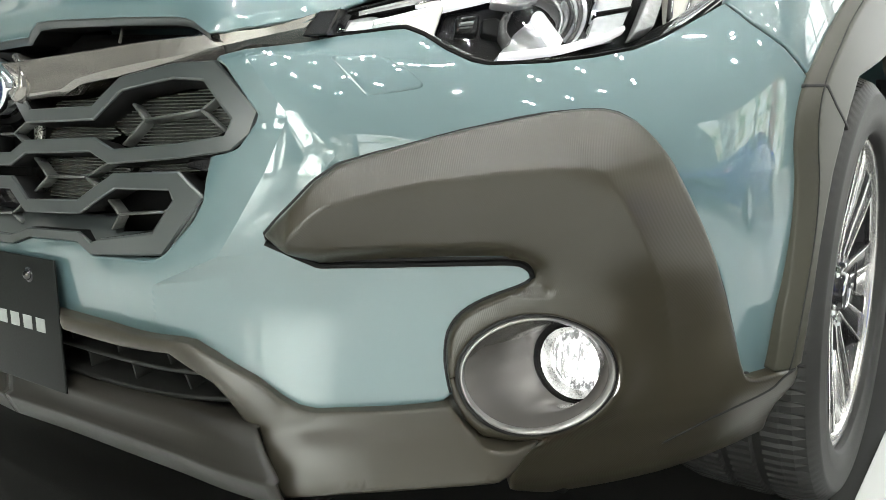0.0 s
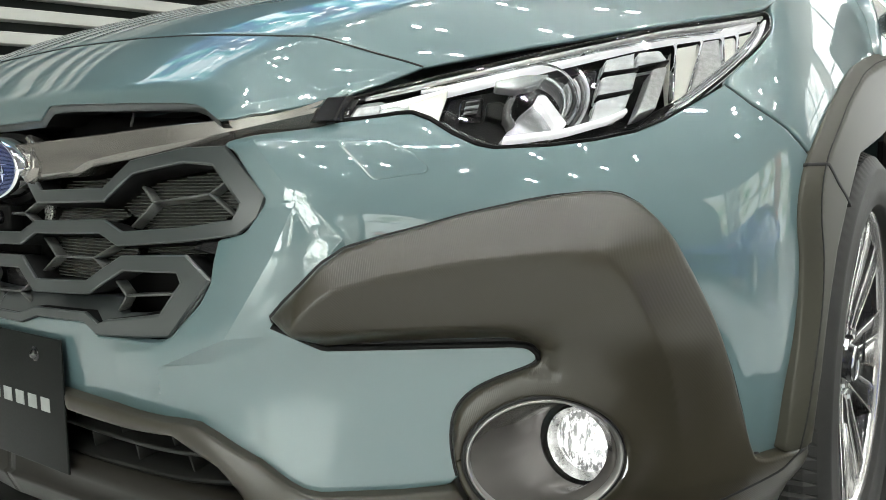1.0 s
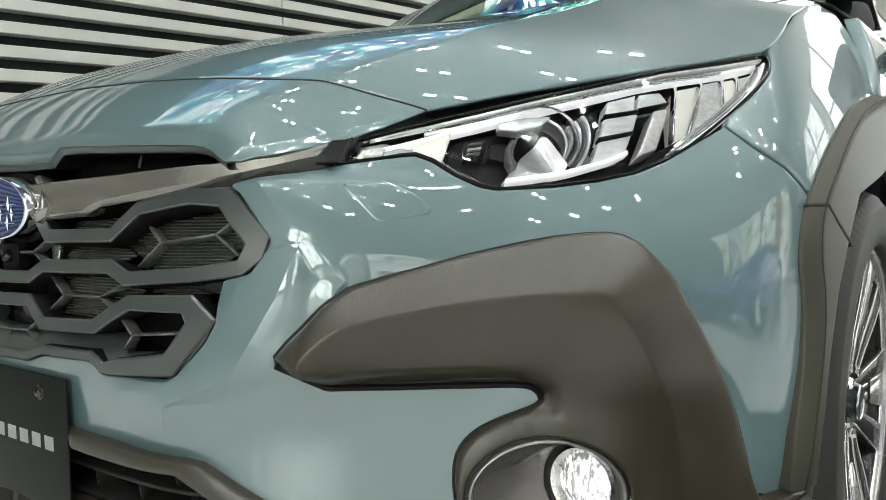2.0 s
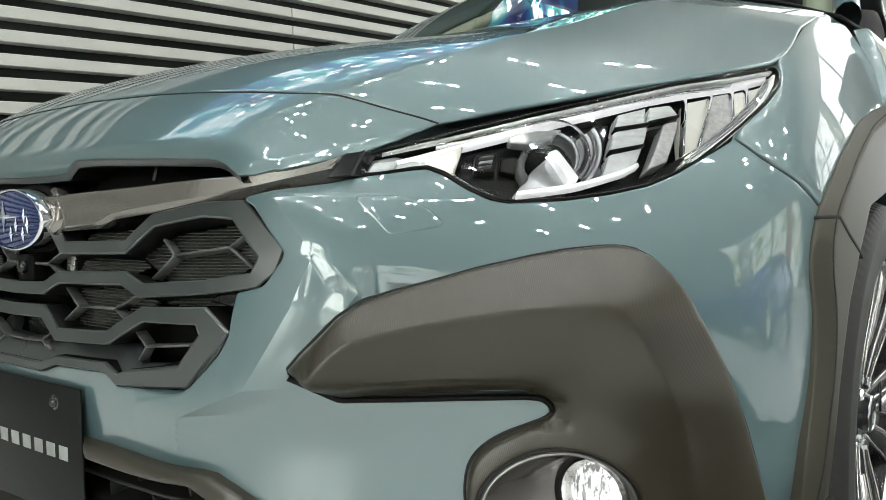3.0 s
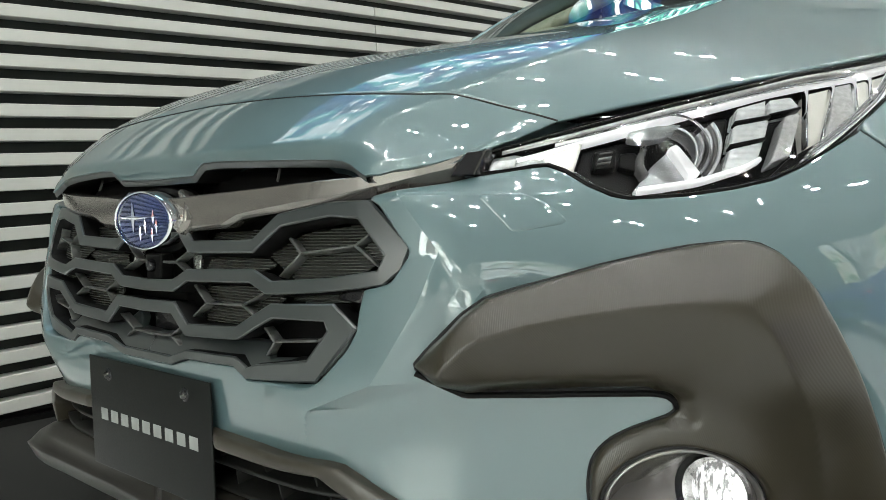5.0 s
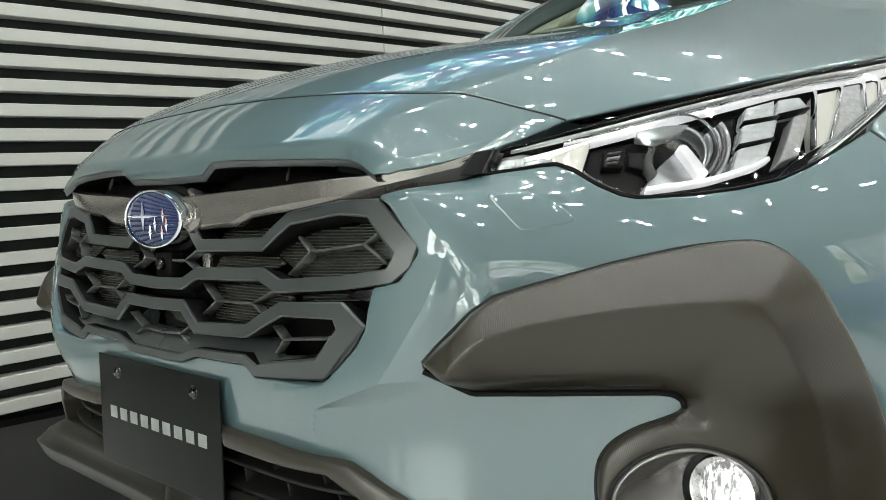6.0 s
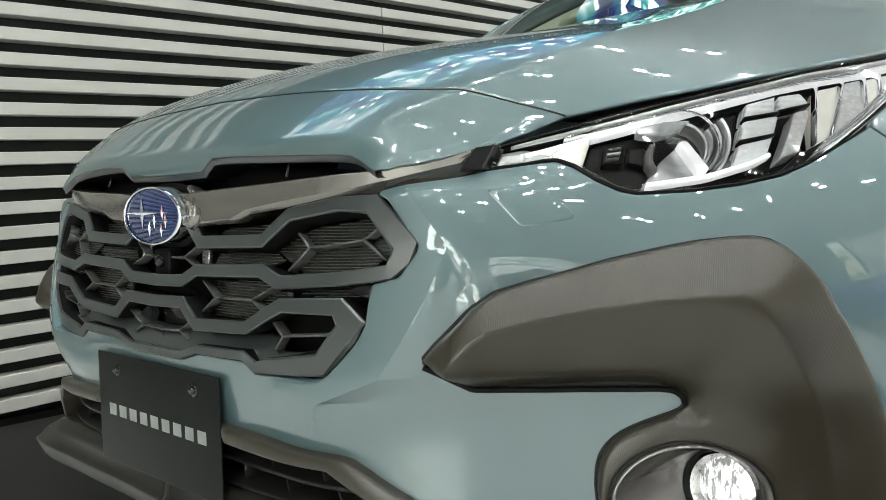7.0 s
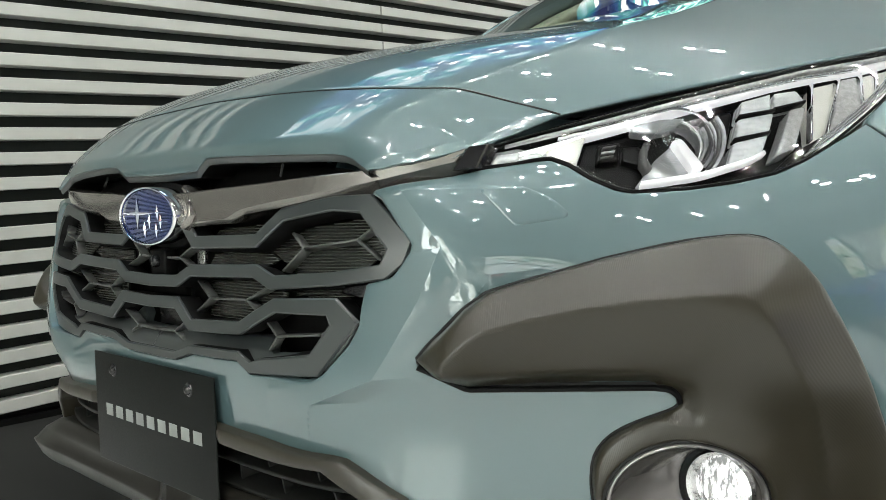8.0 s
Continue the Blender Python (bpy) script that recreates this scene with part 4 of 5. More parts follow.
_rows = [_t + [0, .03, .002], _t + [0, .0012, .0006]] + [_t + (_b - _t) * k for k in np.linspace(.02, .985, 9)] + [_b + [0, .0014, -.0012], _b + _drop * [0, .9, -1], _b + _drop * [0, .9, -1] + [0, .03, -.001]]
wing = both("wing_bar", grid_faces(np.stack(_rows)), WING, car, "satin grey wing-shaped grille bar")
for o in wing:
    o.data.set_sharp_from_angle(angle=radians(22))
for o in both("wing_end_cap", flat_panel([(.4495, .7105), (.4755, .7125), (.482, .7405), (.4605, .7385)], .007, .02), GLOSS_BLACK, car, "gloss black end cap"):
    o.data.set_sharp_from_angle(angle=radians(15))
EMB = (0, .010, .6685)


def oval_bm(rx, rz, y0, y1, inner=0.0, n=56, at=EMB, round_=.003):
    prof = [(1 if not inner else 1, y0), (1, y1 + round_), (1 - round_ / rx * .4, y1 + .0006), (1 - round_ / rx * 1.3, y1)]
    if inner:
        prof += [(inner + .01, y1), (inner, y1 + .002), (inner, y1 + .006)]
    bm = bmesh.new()
    rows = []
    for k, y in prof:
        rows.append([bm.verts.new((at[0] + rx * k * math.cos(a), at[1] + y, at[2] + rz * k * math.sin(a))) for a in np.linspace(0, 2 * math.pi, n, endpoint=False)])
    for r0, r1 in zip(rows[:-1], rows[1:]):
        for i in range(n):
            bm.faces.new((r0[i], r0[(i + 1) % n], r1[(i + 1) % n], r1[i]))
    if not inner:
        bm.faces.new(rows[-1])
    bmesh.ops.recalc_face_normals(bm, faces=bm.faces)
    return bm


badge = part("badge", oval_bm(.079, .0405, .03, -.016, .93), CHROME, car, "oval chrome-rimmed badge with a blue field")
part("field", oval_bm(.0735, .0375, .02, -.013), SKY_BLUE, badge, "blue oval field")
for sx, sz, r in [(-.026, .004, .026), (.030, .005, .0125), (.008, -.007, .0125), (.038, -.007, .0125), (-.006, -.0185, .0125), (.026, -.019, .0125)]:
    bm = bmesh.new()
    c0 = Vector((EMB[0] + sx, EMB[1] - .0138, EMB[2] + sz))
    top = bm.verts.new(c0 + Vector((0, -.0022, 0)))
    ring = []
    for k in range(8):
        a = k * math.pi / 4
        q = r if k % 2 == 0 else r * .16
        ring.append(bm.verts.new(c0 + Vector((q * 1.75 * math.cos(a), 0, q * .85 * math.sin(a)))))
    for k in range(8):
        bm.faces.new((top, ring[k], ring[(k + 1) % 8]))
    bmesh.ops.recalc_face_normals(bm, faces=bm.faces)
    part("badge_mark", bm, CHROME, badge, smooth=False)
part("badge_base", oval_bm(.086, .047, .04, .016), BLACK, badge)
both("badge_clip", bar_on_skin([(.070, .702), (.086, .690), (.092, .668), (.080, .650)], .010, .016, .02, round_=.003), WING, badge, "satin grey sleeve beside the badge")

# ---- upper slots ----
SLOT = [(.072, .724), (.082, .724), (.096, .7435), (.30, .7365), (.320, .730), (.334, .722), (.235, .711), (.062, .700)]
both("upper_slot", panel(SLOT, -.035, .012, 0, 0, .002), BLACK, car, "black air slot under the nose")
_x = np.linspace(0, .398, 90)
_a = np.interp(_x, LIP_X, LIP_A)
_lip = _x[:, None] * np.array([1.0, 0, 0]) + _a[:, None] * ALONG + hood_height(_x, _a)[:, None] * LIFT
_rim = np.stack([_lip + d for d in ([0, .004, .002], [0, .0015, -.001], [0, .0025, -.0022], [0, .0040, -.0075], [0, .0060, -.0088], [0, .06, -.008])])
both("slot_rim", grid_faces(_rim[:5]), GRILLE_GREY, car, "dark grey slot rim")
both("slot_roof", grid_faces(_rim[4:]), BLACK, car, "black roof of the air slot")
for ss in (.232,):
    both("slot_fin", bar_on_skin([(ss, .712 + (ss - .1) * .04), (ss, .735)], .0018, -.006, .003, round_=.0004), STRUT, car)

# ---- number plate: a dark dealer plate, its word left as plain bars ----
SCREW = surface("screw_metal", (.07, .07, .068), .20, metal=1.0, vary=.3)
plate = part("number_plate", box_bm((.330, .003, .165), (0, -.0115, .3835), .0012), surface("plate_black", (.004, .005, .0045), .45, spec=.2, vary=.06), car, "plain black display plate with pale lettering bars")
for sx in (-.105, .105):
    part("screw", lathe_bm([(0, -.006), (.004, -.0055), (.0065, -.003), (.0068, 0)], 20, "y", (sx, -.013, .443)), SCREW, plate, "dark metal screw head")
    part("washer", lathe_bm([(.006, -.0012), (.0095, -.001), (.0098, 0)], 20, "y", (sx, -.013, .443)), GLOSS_BLACK, plate)
LETTERS = surface("plate_lettering", (.26, .275, .265), .45, vary=.02)
for k in range(9):
    part("lettering_bar", box_bm((.0205, .0008, .0175), (-.1225 + k * .0306, -.0134, .3815), .0003, segments=1), LETTERS, plate)

# ---- lower opening: slats and fins, and the lip under it ----
SLAT_BLACK = surface("lower_slat_plastic", (.011, .0115, .0105), .38, vary=.08, spec=.4)
lower_grille = skin_part("lower_grille", whole(panel([(0, .300), (.44, .300), (.43, .36), (.40, .40), (0, .405)], -.085, .02, 0, 0, .002)), BLACK, car, "black lower air opening with slats")
for zz, s1 in ((.352, .405), (.322, .440)):
    both("slat", bar_on_skin(resample([(0, zz), (s1, zz + .001)], .03, False), .007, -.010 if zz > .33 else -.004, .06, round_=.002), SLAT_BLACK, lower_grille)
for ss, za, zb in ((.232, .350, .386), (.330, .350, .386), (.166, .320, .352), (.258, .320, .352), (.352, .320, .352), (.07, .320, .352), (.13, .350, .386)):
    both("fin", bar_on_skin([(ss, za), (ss - .006, zb)], .0035, -.018, .05, round_=.0006), SLAT_BLACK, lower_grille)
_xs = np.linspace(0, 1, 40)
_crease = spline([0, .25, .5, .72, .9, 1.0], [(0, -.006, .268), (.12, .000, .268), (.24, .002, .268), (.345, .004, .268), (.436, .006, .267), (.497, .016, .264)], _xs)
_back = spline([0, .3, .6, .8, 1.0], [(0, .010, .312), (.145, .002, .314), (.300, .007, .316), (.385, .017, .312), (.442, .042, .304)], _xs)
_rows = [_back + [0, .05, .004], _back, _back * .5 + _crease * .5 + [0, -.002, .004], _crease + [0, .004, .003], _crease + [0, -.002, 0], _crease + [0, .000, -.006],
         _crease + [-.002, .012, -.032], _crease + [-.004, .035, -.048], _crease + [-.01, .16, -.060]]
_g = np.stack(_rows)
_a, _b = _g.shape[:2]
_f = [(i * _b + j, i * _b + j + 1, (i + 1) * _b + j + 1, (i + 1) * _b + j) for i in range(_a - 1) for j in range(_b - 1)]
# the same plastic darkened, with the lip's shade put into its colour
LIP = surface("shaded_lip_plastic", (.016, .0148, .0122), .34, vary=.08, grain=.06, grain_scale=1500, spec=.3)
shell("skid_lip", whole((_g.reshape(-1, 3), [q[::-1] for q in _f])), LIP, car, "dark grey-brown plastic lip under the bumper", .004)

# under-tray, so that nothing shows through from below
part("under_tray", box_bm((1.30, 1.5, .02), (0, 1.10, .165), .005), BLACK, car)
SEAM = resample([(.89, .236), (.945, .262), (1.005, .281), (1.047, .294), (1.064, .304), (1.094, .312)], .01, False)
both("corner_seam", bar_on_skin(SEAM, .0035, corner_relief(SEAM[:, 0], SEAM[:, 1]) + .0008, .01, round_=.0005), GAP, car)

# ---- fog lamps ----
FOGC = np.array(on(FOG_S, FOG_Z))


def fog_rows(side):
    ang = np.linspace(0, 2 * math.pi, 48, endpoint=False)
    n = len(ang)

    def ring(r, out):
        return skin(FOG_S + r * np.cos(ang), FOG_Z + r * FOG_LOW * np.sin(ang), out)

    def disc(r, at, squash=1.0):
        return np.stack([at[0] + r * np.cos(ang) * squash, np.full(n, at[1]) + r * np.cos(ang) * (1 - squash), at[2] + r * np.sin(ang)], 1)

    deep = FOGC + [.016, .075, -.008]
    return ring, disc, deep, n


ring, disc, deep, nf = fog_rows(1)


def skin_rings(rows):
    v = np.vstack(rows)
    f = []
    for k in range(len(rows) - 1):
        for i in range(nf):
            j = (i + 1) % nf
            f.append((k * nf + i, k * nf + j, (k + 1) * nf + j, (k + 1) * nf + i))
    return v, f


FOG_BOWL = surface("fog_bowl", (.15, .142, .133), .15, metal=.55, vary=.04, rough_vary=0.0)
FOG_RIM = surface("fog_rim_satin", (.27, .265, .255), .34, metal=.9, vary=.02, rough_vary=.0)


def lit_optic(name):
    """Lit lamp optic: bright facets with darker gaps between them."""
    m = surface(name, (.75, .77, .78), .10, metal=.7, vary=.3, scale=90, grain=.9, grain_scale=160)
    nt = m.node_tree
    b = nt.nodes["Principled BSDF"]
    co = add_node(nt, "ShaderNodeTexCoord")
    mp = add_node(nt, "ShaderNodeMapping")
    mp.inputs["Scale"].default_value = (1.0, 1.0, .40)
    vo = add_node(nt, "ShaderNodeTexNoise", Scale=170.0, Detail=3.0, Roughness=.7)
    ramp = add_node(nt, "ShaderNodeValToRGB")
    e = ramp.color_ramp.elements
    e[0].position, e[0].color = .42, (.05, .05, .05, 1)
    e[1].position, e[1].color = .58, (1, 1, 1, 1)
    nt.links.new(co.outputs["Object"], mp.inputs[0])
    nt.links.new(mp.outputs[0], vo.inputs["Vector"])
    nt.links.new(vo.outputs["Fac"], ramp.inputs[0])
    nt.links.new(ramp.outputs[0], b.inputs["Emission Color"])
    b.inputs["Emission Strength"].default_value = 1.5
    return m


FLUTED_FOG = lit_optic("fog_optic")
fog = both("fog_lamp", skin_rings([ring(.0805, .004), ring(.0805, .018), ring(.0790, .022), ring(.0768, .021), ring(.0748, .013)]), FOG_RIM, car, "round fog lamp with a bright ring in the cladding")
both("shadow_gap", skin_rings([ring(.0842, .006), ring(.0842, .0185), ring(.0805, .0175)]), GAP, car)
for o, m in zip(fog, (1, -1)):
    def sided(vf):
        return vf if m > 0 else mirrored(*vf)

    bowl = [ring(.0748, .014), ring(.066, .002) * .9 + disc(.0666, deep) * .1, ring(.056, 0) * .5 + disc(.0533, deep) * .5, disc(.0488, deep), disc(.0455, deep + [0, .004, 0])]
    skin_part("bowl", sided(skin_rings(bowl)), FOG_BOWL, o, "grey reflective bowl")
    c = deep + [0, -.012, 0]
    skin_part("lens_ring", sided(skin_rings([disc(.0530, c + [0, .012, 0]), disc(.0530, c), disc(.0502, c + [0, -.003, 0]), disc(.0432, c + [0, .001, 0])])), GLOSS_BLACK, o)
    skin_part("reflector", sided(skin_rings([disc(.0432, c + [0, .001, 0]), disc(.0412, c + [0, .010, 0]), disc(.0292, c + [0, .022, 0]), disc(.002, c + [0, .026, 0])])), SATIN, o)
    skin_part("collar", sided(skin_rings([disc(.0640, deep + [0, -.016, 0]), disc(.0615, deep + [0, -.020, 0]), disc(.0550, deep + [0, -.006, 0]), disc(.0531, deep)])), CHROME, o, "bright collar round the lens")
    skin_part("led", sided(skin_rings([disc(.0366, c + [0, .014, 0]), disc(.0244, c + [0, .008, 0]), disc(.001, c + [0, .005, 0])])), FLUTED_FOG, o, "lit white lamp element")
    skin_part("lens", sided(skin_rings([disc(.0480, c + [0, .001, 0]), disc(.0412, c + [0, -.008, 0]), disc(.0244, c + [0, -.014, 0]), disc(.001, c + [0, -.016, 0])])), GLASS, o, "clear domed lens")

# ---- headlights ----
LAMP = [(.477, .717), (.483, .741), (.513, .749), (.562, .762), (.617, .776), (.670, .791), (.758, .814), (.826, .832), (.907, .848), (.979, .862), (.989, .856), (.984, .836), (.958, .812), (.930, .788),
        (.899, .761), (.866, .732), (.841, .715), (.812, .701), (.771, .692), (.722, .686), (.660, .684), (.639, .689), (.609, .701), (.579, .718), (.557, .726), (.541, .725), (.513, .720)]
LAMP_WHITE = surface("lamp_reflector_white", (.64, .66, .67), .12, metal=.7, vary=.04, rough_vary=.03)
LAMP_CLEAR = surface("lamp_moulded_optic", (.62, .64, .65), .12, metal=.45, vary=.25, scale=60, rough_vary=.06, grain=.5, grain_scale=260)
LAMP_GREY = surface("lamp_grey_bezel", (.12, .12, .12), .25, metal=.3, vary=.06)
DRL = surface("lamp_light_guide", (.74, .76, .77), .16, vary=.10, scale=60, coat=.6)
DRL.node_tree.nodes["Principled BSDF"].inputs["Emission Color"].default_value = (1, 1, 1, 1)
DRL.node_tree.nodes["Principled BSDF"].inputs["Emission Strength"].default_value = .65


def fluted(name, colour, pitch=.0022):
    """Optic with fine upright and level flutes."""
    m = surface(name, colour, .12, metal=.1, vary=.08, scale=40, rough_vary=.05)
    nt = m.node_tree
    co = add_node(nt, "ShaderNodeTexCoord")
    last = None
    for d in ("X", "Z"):
        w = add_node(nt, "ShaderNodeTexWave", Scale=.1 / pitch)
        w.bands_direction = d
        nt.links.new(co.outputs["Object"], w.inputs["Vector"])
        bp = add_node(nt, "ShaderNodeBump", Strength=.8, Distance=.001)
        nt.links.new(w.outputs["Fac"], bp.inputs["Height"])
        if last:
            nt.links.new(last.outputs[0], bp.inputs["Normal"])
        last = bp
    nt.links.new(last.outputs[0], nt.nodes["Principled BSDF"].inputs["Normal"])
    return m


FLUTED = fluted("lamp_fluted_optic", (.72, .74, .75))
SPARKLE = surface("lamp_sparkle_trim", (.86, .87, .87), .16, metal=.5, vary=.5, scale=160, grain=1.0, grain_scale=180)
LAMP_PALE = surface("lamp_pale_reflector", (.86, .84, .78), .12, metal=.10, vary=.18, scale=45, grain=.35, grain_scale=120)
LAMP_BLACK = surface("lamp_black", (.0035, .0035, .0035), .30, vary=.2, spec=.12)
lamp_sets = both("headlight", panel(LAMP, -.060, .012, 0, 0, .002), LAMP_BLACK, car, "headlight with clear cover, black housing and bright light guides")
PROJ = np.array(on(.697, .748, -.026))


def dome_rows(at, radii_depths, n=40, face=(.45, -.89, 0)):
    """Rings round an axis that points out of the lamp."""
    ax = Vector(face).normalized()
    u = ax.cross(Vector((0, 0, 1))).normalized()
    w = u.cross(ax)
    a = np.linspace(0, 2 * math.pi, n, endpoint=False)
    rows = [np.array(at) + np.outer(np.cos(a) * r, u) + np.outer(np.sin(a) * r, w) + np.array(ax) * d for r, d in radii_depths]
    f = [(k * n + i, k * n + (i + 1) % n, (k + 1) * n + (i + 1) % n, (k + 1) * n + i) for k in range(len(rows) - 1) for i in range(n)]
    return np.vstack(rows), [q[::-1] for q in f]


for lamp, m in zip(lamp_sets, (1, -1)):
    def add(name, vf, mat, label=""):
        return skin_part(name, vf if m > 0 else mirrored(*vf), mat, lamp, label)

    def plate_on(name, outline, out, mat, label="", edge=.002, back=.012):
        return add(name, panel(outline, out, .006, edge, edge, back), mat, label)

    add("wall", bar_on_skin(resample(LAMP, .008), .003, -.001, .062, True, .0005), LAMP_BLACK)
    add("light_guide", bar_on_skin(resample([(.500, .733), (.540, .742), (.585, .755), (.629, .767), (.673, .781), (.702, .790), (.749, .803), (.798, .817), (.852, .829), (.913, .841), (.972, .855)], .012, False), .0068, -.012, .012, round_=.0025), DRL, "white light guide along the top")
    add("upper_trim", bar_on_skin(resample([(.500, .744), (.562, .7575), (.617, .7715), (.670, .7865), (.758, .8095), (.826, .8275), (.907, .8425), (.975, .856)], .012, False), .0045, -.003, .006, round_=.001), SPARKLE, "sparkling silver trim along the top")
    add("bright_edge", bar_on_skin(resample([(.560, .7545), (.617, .769), (.670, .7835), (.758, .8065), (.826, .823), (.907, .838)], .012, False), .003, -.006, .010, round_=.001), CHROME)
    plate_on("turn_signal", [(.479, .7195), (.486, .740), (.516, .745), (.547, .737), (.592, .755), (.589, .718), (.568, .722), (.550, .727), (.519, .7245)], -.014, LAMP_CLEAR, "clear moulded turn signal")
    plate_on("pale_panel", [(.549, .7385), (.592, .7555), (.589, .7185), (.568, .7225), (.556, .7265)], -.010, LAMP_PALE, "plain pale panel beside the signal")
    plate_on("signal_block", [(.489, .723), (.493, .735), (.520, .738), (.518, .727)], -.009, FLUTED)
    plate_on("inner_bezel", [(.595, .758), (.590, .719), (.630, .701), (.665, .695), (.720, .697), (.735, .760), (.690, .780), (.658, .770), (.631, .764)], -.034, LAMP_BLACK)
    plate_on("sensor_frame", [(.608, .750), (.633, .753), (.637, .729), (.612, .728)], -.022, LAMP_BLACK)
    for k in range(3):
        plate_on("emitter", [(.613, .746 - k * .006), (.630, .748 - k * .006), (.631, .745 - k * .006), (.614, .743 - k * .006)], -.018, LAMP_GREY if k != 1 else LAMP_WHITE, edge=.0008)
    plate_on("shield", [(.638, .748), (.657, .749), (.669, .723), (.641, .731)], -.024, LAMP_BLACK)
    add("arc_trim", bar_on_skin([(.664, .748), (.662, .738), (.665, .726), (.673, .716)], .009, -.014, .014, round_=.003), LAMP_GREY)
    plate_on("upper_reflector", [(.640, .767), (.672, .7745), (.699, .775), (.690, .762), (.664, .7565), (.643, .759)], -.011, LAMP_WHITE, "bright upper reflector")
    add("projector", dome_rows(PROJ, [(.0315, -.03), (.0315, -.006), (.030, -.003), (.0285, -.004)]), LAMP_WHITE, "projector lamp with a clear lens")
    add("projector_bowl", dome_rows(PROJ, [(.0285, -.002), (.024, -.016), (.012, -.024), (.001, -.026)]), LAMP_WHITE)
    add("projector_glass", dome_rows(PROJ, [(.046, -.006), (.042, .006), (.030, .017), (.015, .022), (.001, .0235)]), GLASS, "clear outer dome of the projector")
    add("projector_ring", dome_rows(PROJ, [(.044, -.010), (.046, -.005), (.0445, -.003), (.043, -.006)]), CHROME)
    add("projector_lens", dome_rows(PROJ, [(.0287, -.001), (.025, .008), (.016, .014), (.001, .0165)]), GLASS)
    plate_on("prism", [(.664, .7005), (.679, .735), (.694, .752), (.731, .713), (.700, .7025)], -.030, LAMP_CLEAR, "clear prism plate")
    plate_on("light_blade", [(.691, .750), (.7005, .7525), (.735, .7165), (.724, .7125)], -.014, DRL, "white slanting light blade")
    add("lower_guide", bar_on_skin(resample([(.668, .6975), (.699, .7015), (.734, .7065), (.757, .714), (.783, .7225), (.797, .731)], .01, False), .0065, -.010, .012, round_=.002), DRL, "white lower light guide")
    plate_on("fin", [(.700, .779), (.720, .776), (.767, .727), (.752, .722), (.728, .748)], -.028, LAMP_GREY)
    for r, mt in ((.0355, LAMP_WHITE), (.0405, LAMP_GREY), (.0450, LAMP_CLEAR), (.0505, LAMP_GREY), (.0555, LAMP_CLEAR)):
        add("bowl_step", bar_on_skin([(.697 + r * math.cos(q), .744 + r * math.sin(q)) for q in np.radians(np.arange(-28, 52, 8))], .0042, -.020, .008, round_=.001), mt)
    plate_on("outer_bezel", [(.728, .790), (.76, .798), (.76, .722), (.735, .752), (.716, .772)], -.036, LAMP_BLACK)
    for q in ([(.764, .799), (.797, .808), (.798, .787), (.763, .780)], [(.763, .777), (.803, .784), (.801, .7605), (.762, .752)], [(.762, .7475), (.800, .756), (.796, .730), (.761, .722)], [(.802, .809), (.828, .813), (.840, .799), (.803, .790)]):
        plate_on("fluted_block", q, -.018, FLUTED, "fluted clear optic block", back=.02)
    plate_on("side_optic", [(.821, .787), (.840, .791), (.833, .737), (.811, .727)], -.016, SPARKLE, back=.02)
    plate_on("pale_reflector", [(.846, .795), (.852, .823), (.884, .831), (.880, .790), (.868, .752), (.856, .745), (.850, .77)], -.028, LAMP_PALE, "pale side reflector")
    plate_on("side_prism", [(.886, .831), (.914, .8375), (.915, .795), (.888, .768), (.871, .752), (.883, .790)], -.024, SPARKLE, "clear ribbed side prism")
    plate_on("pale_reflector", [(.917, .838), (.962, .8475), (.981, .853), (.981, .838), (.955, .813), (.924, .787), (.917, .784)], -.026, LAMP_PALE)
    for a, b in (((.848, .822), (.852, .748)), ((.885, .830), (.870, .752)), ((.9155, .837), (.916, .786)), ((.940, .842), (.938, .806))):
        add("divider", bar_on_skin([a, b], .0028, -.016, .010, round_=.0008), CHROME)
    # no lamp: the guide's glow is added here to imitate bright reflecting ribs
    add("outer_rim", bar_on_skin(resample([(.862, .7315), (.903, .7655), (.945, .8025), (.974, .8365), (.983, .853)], .01, False), .0055, -.005, .010, round_=.002), DRL, "rim along the outer end, with a low added glow")
    for a, b in (((.762, .7795), (.803, .7865)), ((.761, .7505), (.801, .7585)), ((.802, .788), (.839, .797))):
        add("block_edge", bar_on_skin([a, b], .0034, -.015, .012, round_=.0008), LAMP_BLACK)
    plate_on("lower_wedge", [(.833, .734), (.862, .752), (.866, .740), (.845, .722), (.812, .708)], -.020, LAMP_BLACK)
    for k in range(4):
        add("edge_rib", bar_on_skin(resample([(.846 + .004 * k, .727 + .006 * k), (.870 + .003 * k, .744 + .006 * k), (.903 + .002 * k, .771 + .006 * k), (.945, .806 + .005 * k), (.974, .840 + .004 * k)], .01, False), .0028, -.010, .006, round_=.001), (LAMP_WHITE, CHROME)[k % 2])
    add("cover", panel(LAMP, .002, .010, .004, .003, .004), GLASS, "clear cover lens")
    add("seal", bar_on_skin(resample(LAMP, .008), .004, -.0005, .006, True, .001), LAMP_BLACK)

# black strip between headlight and hood
both("hood_seal", bar_on_skin(resample([(.484, .745), (.513, .753), (.562, .768), (.617, .7835), (.670, .7975), (.758, .820), (.826, .8365), (.907, .852), (.978, .866)], .012, False), .007, -.010, .03, round_=.002), GLOSS_BLACK, car)

# ---- wheels ----
TYRE_R, RIM_R = .338, .243
WHEEL_SILVER = surface("machined_alloy", (.74, .73, .71), .24, metal=.85, vary=.04)
WHEEL_BLACK = surface("gloss_black_alloy", (.014, .014, .015), .16, vary=.2)


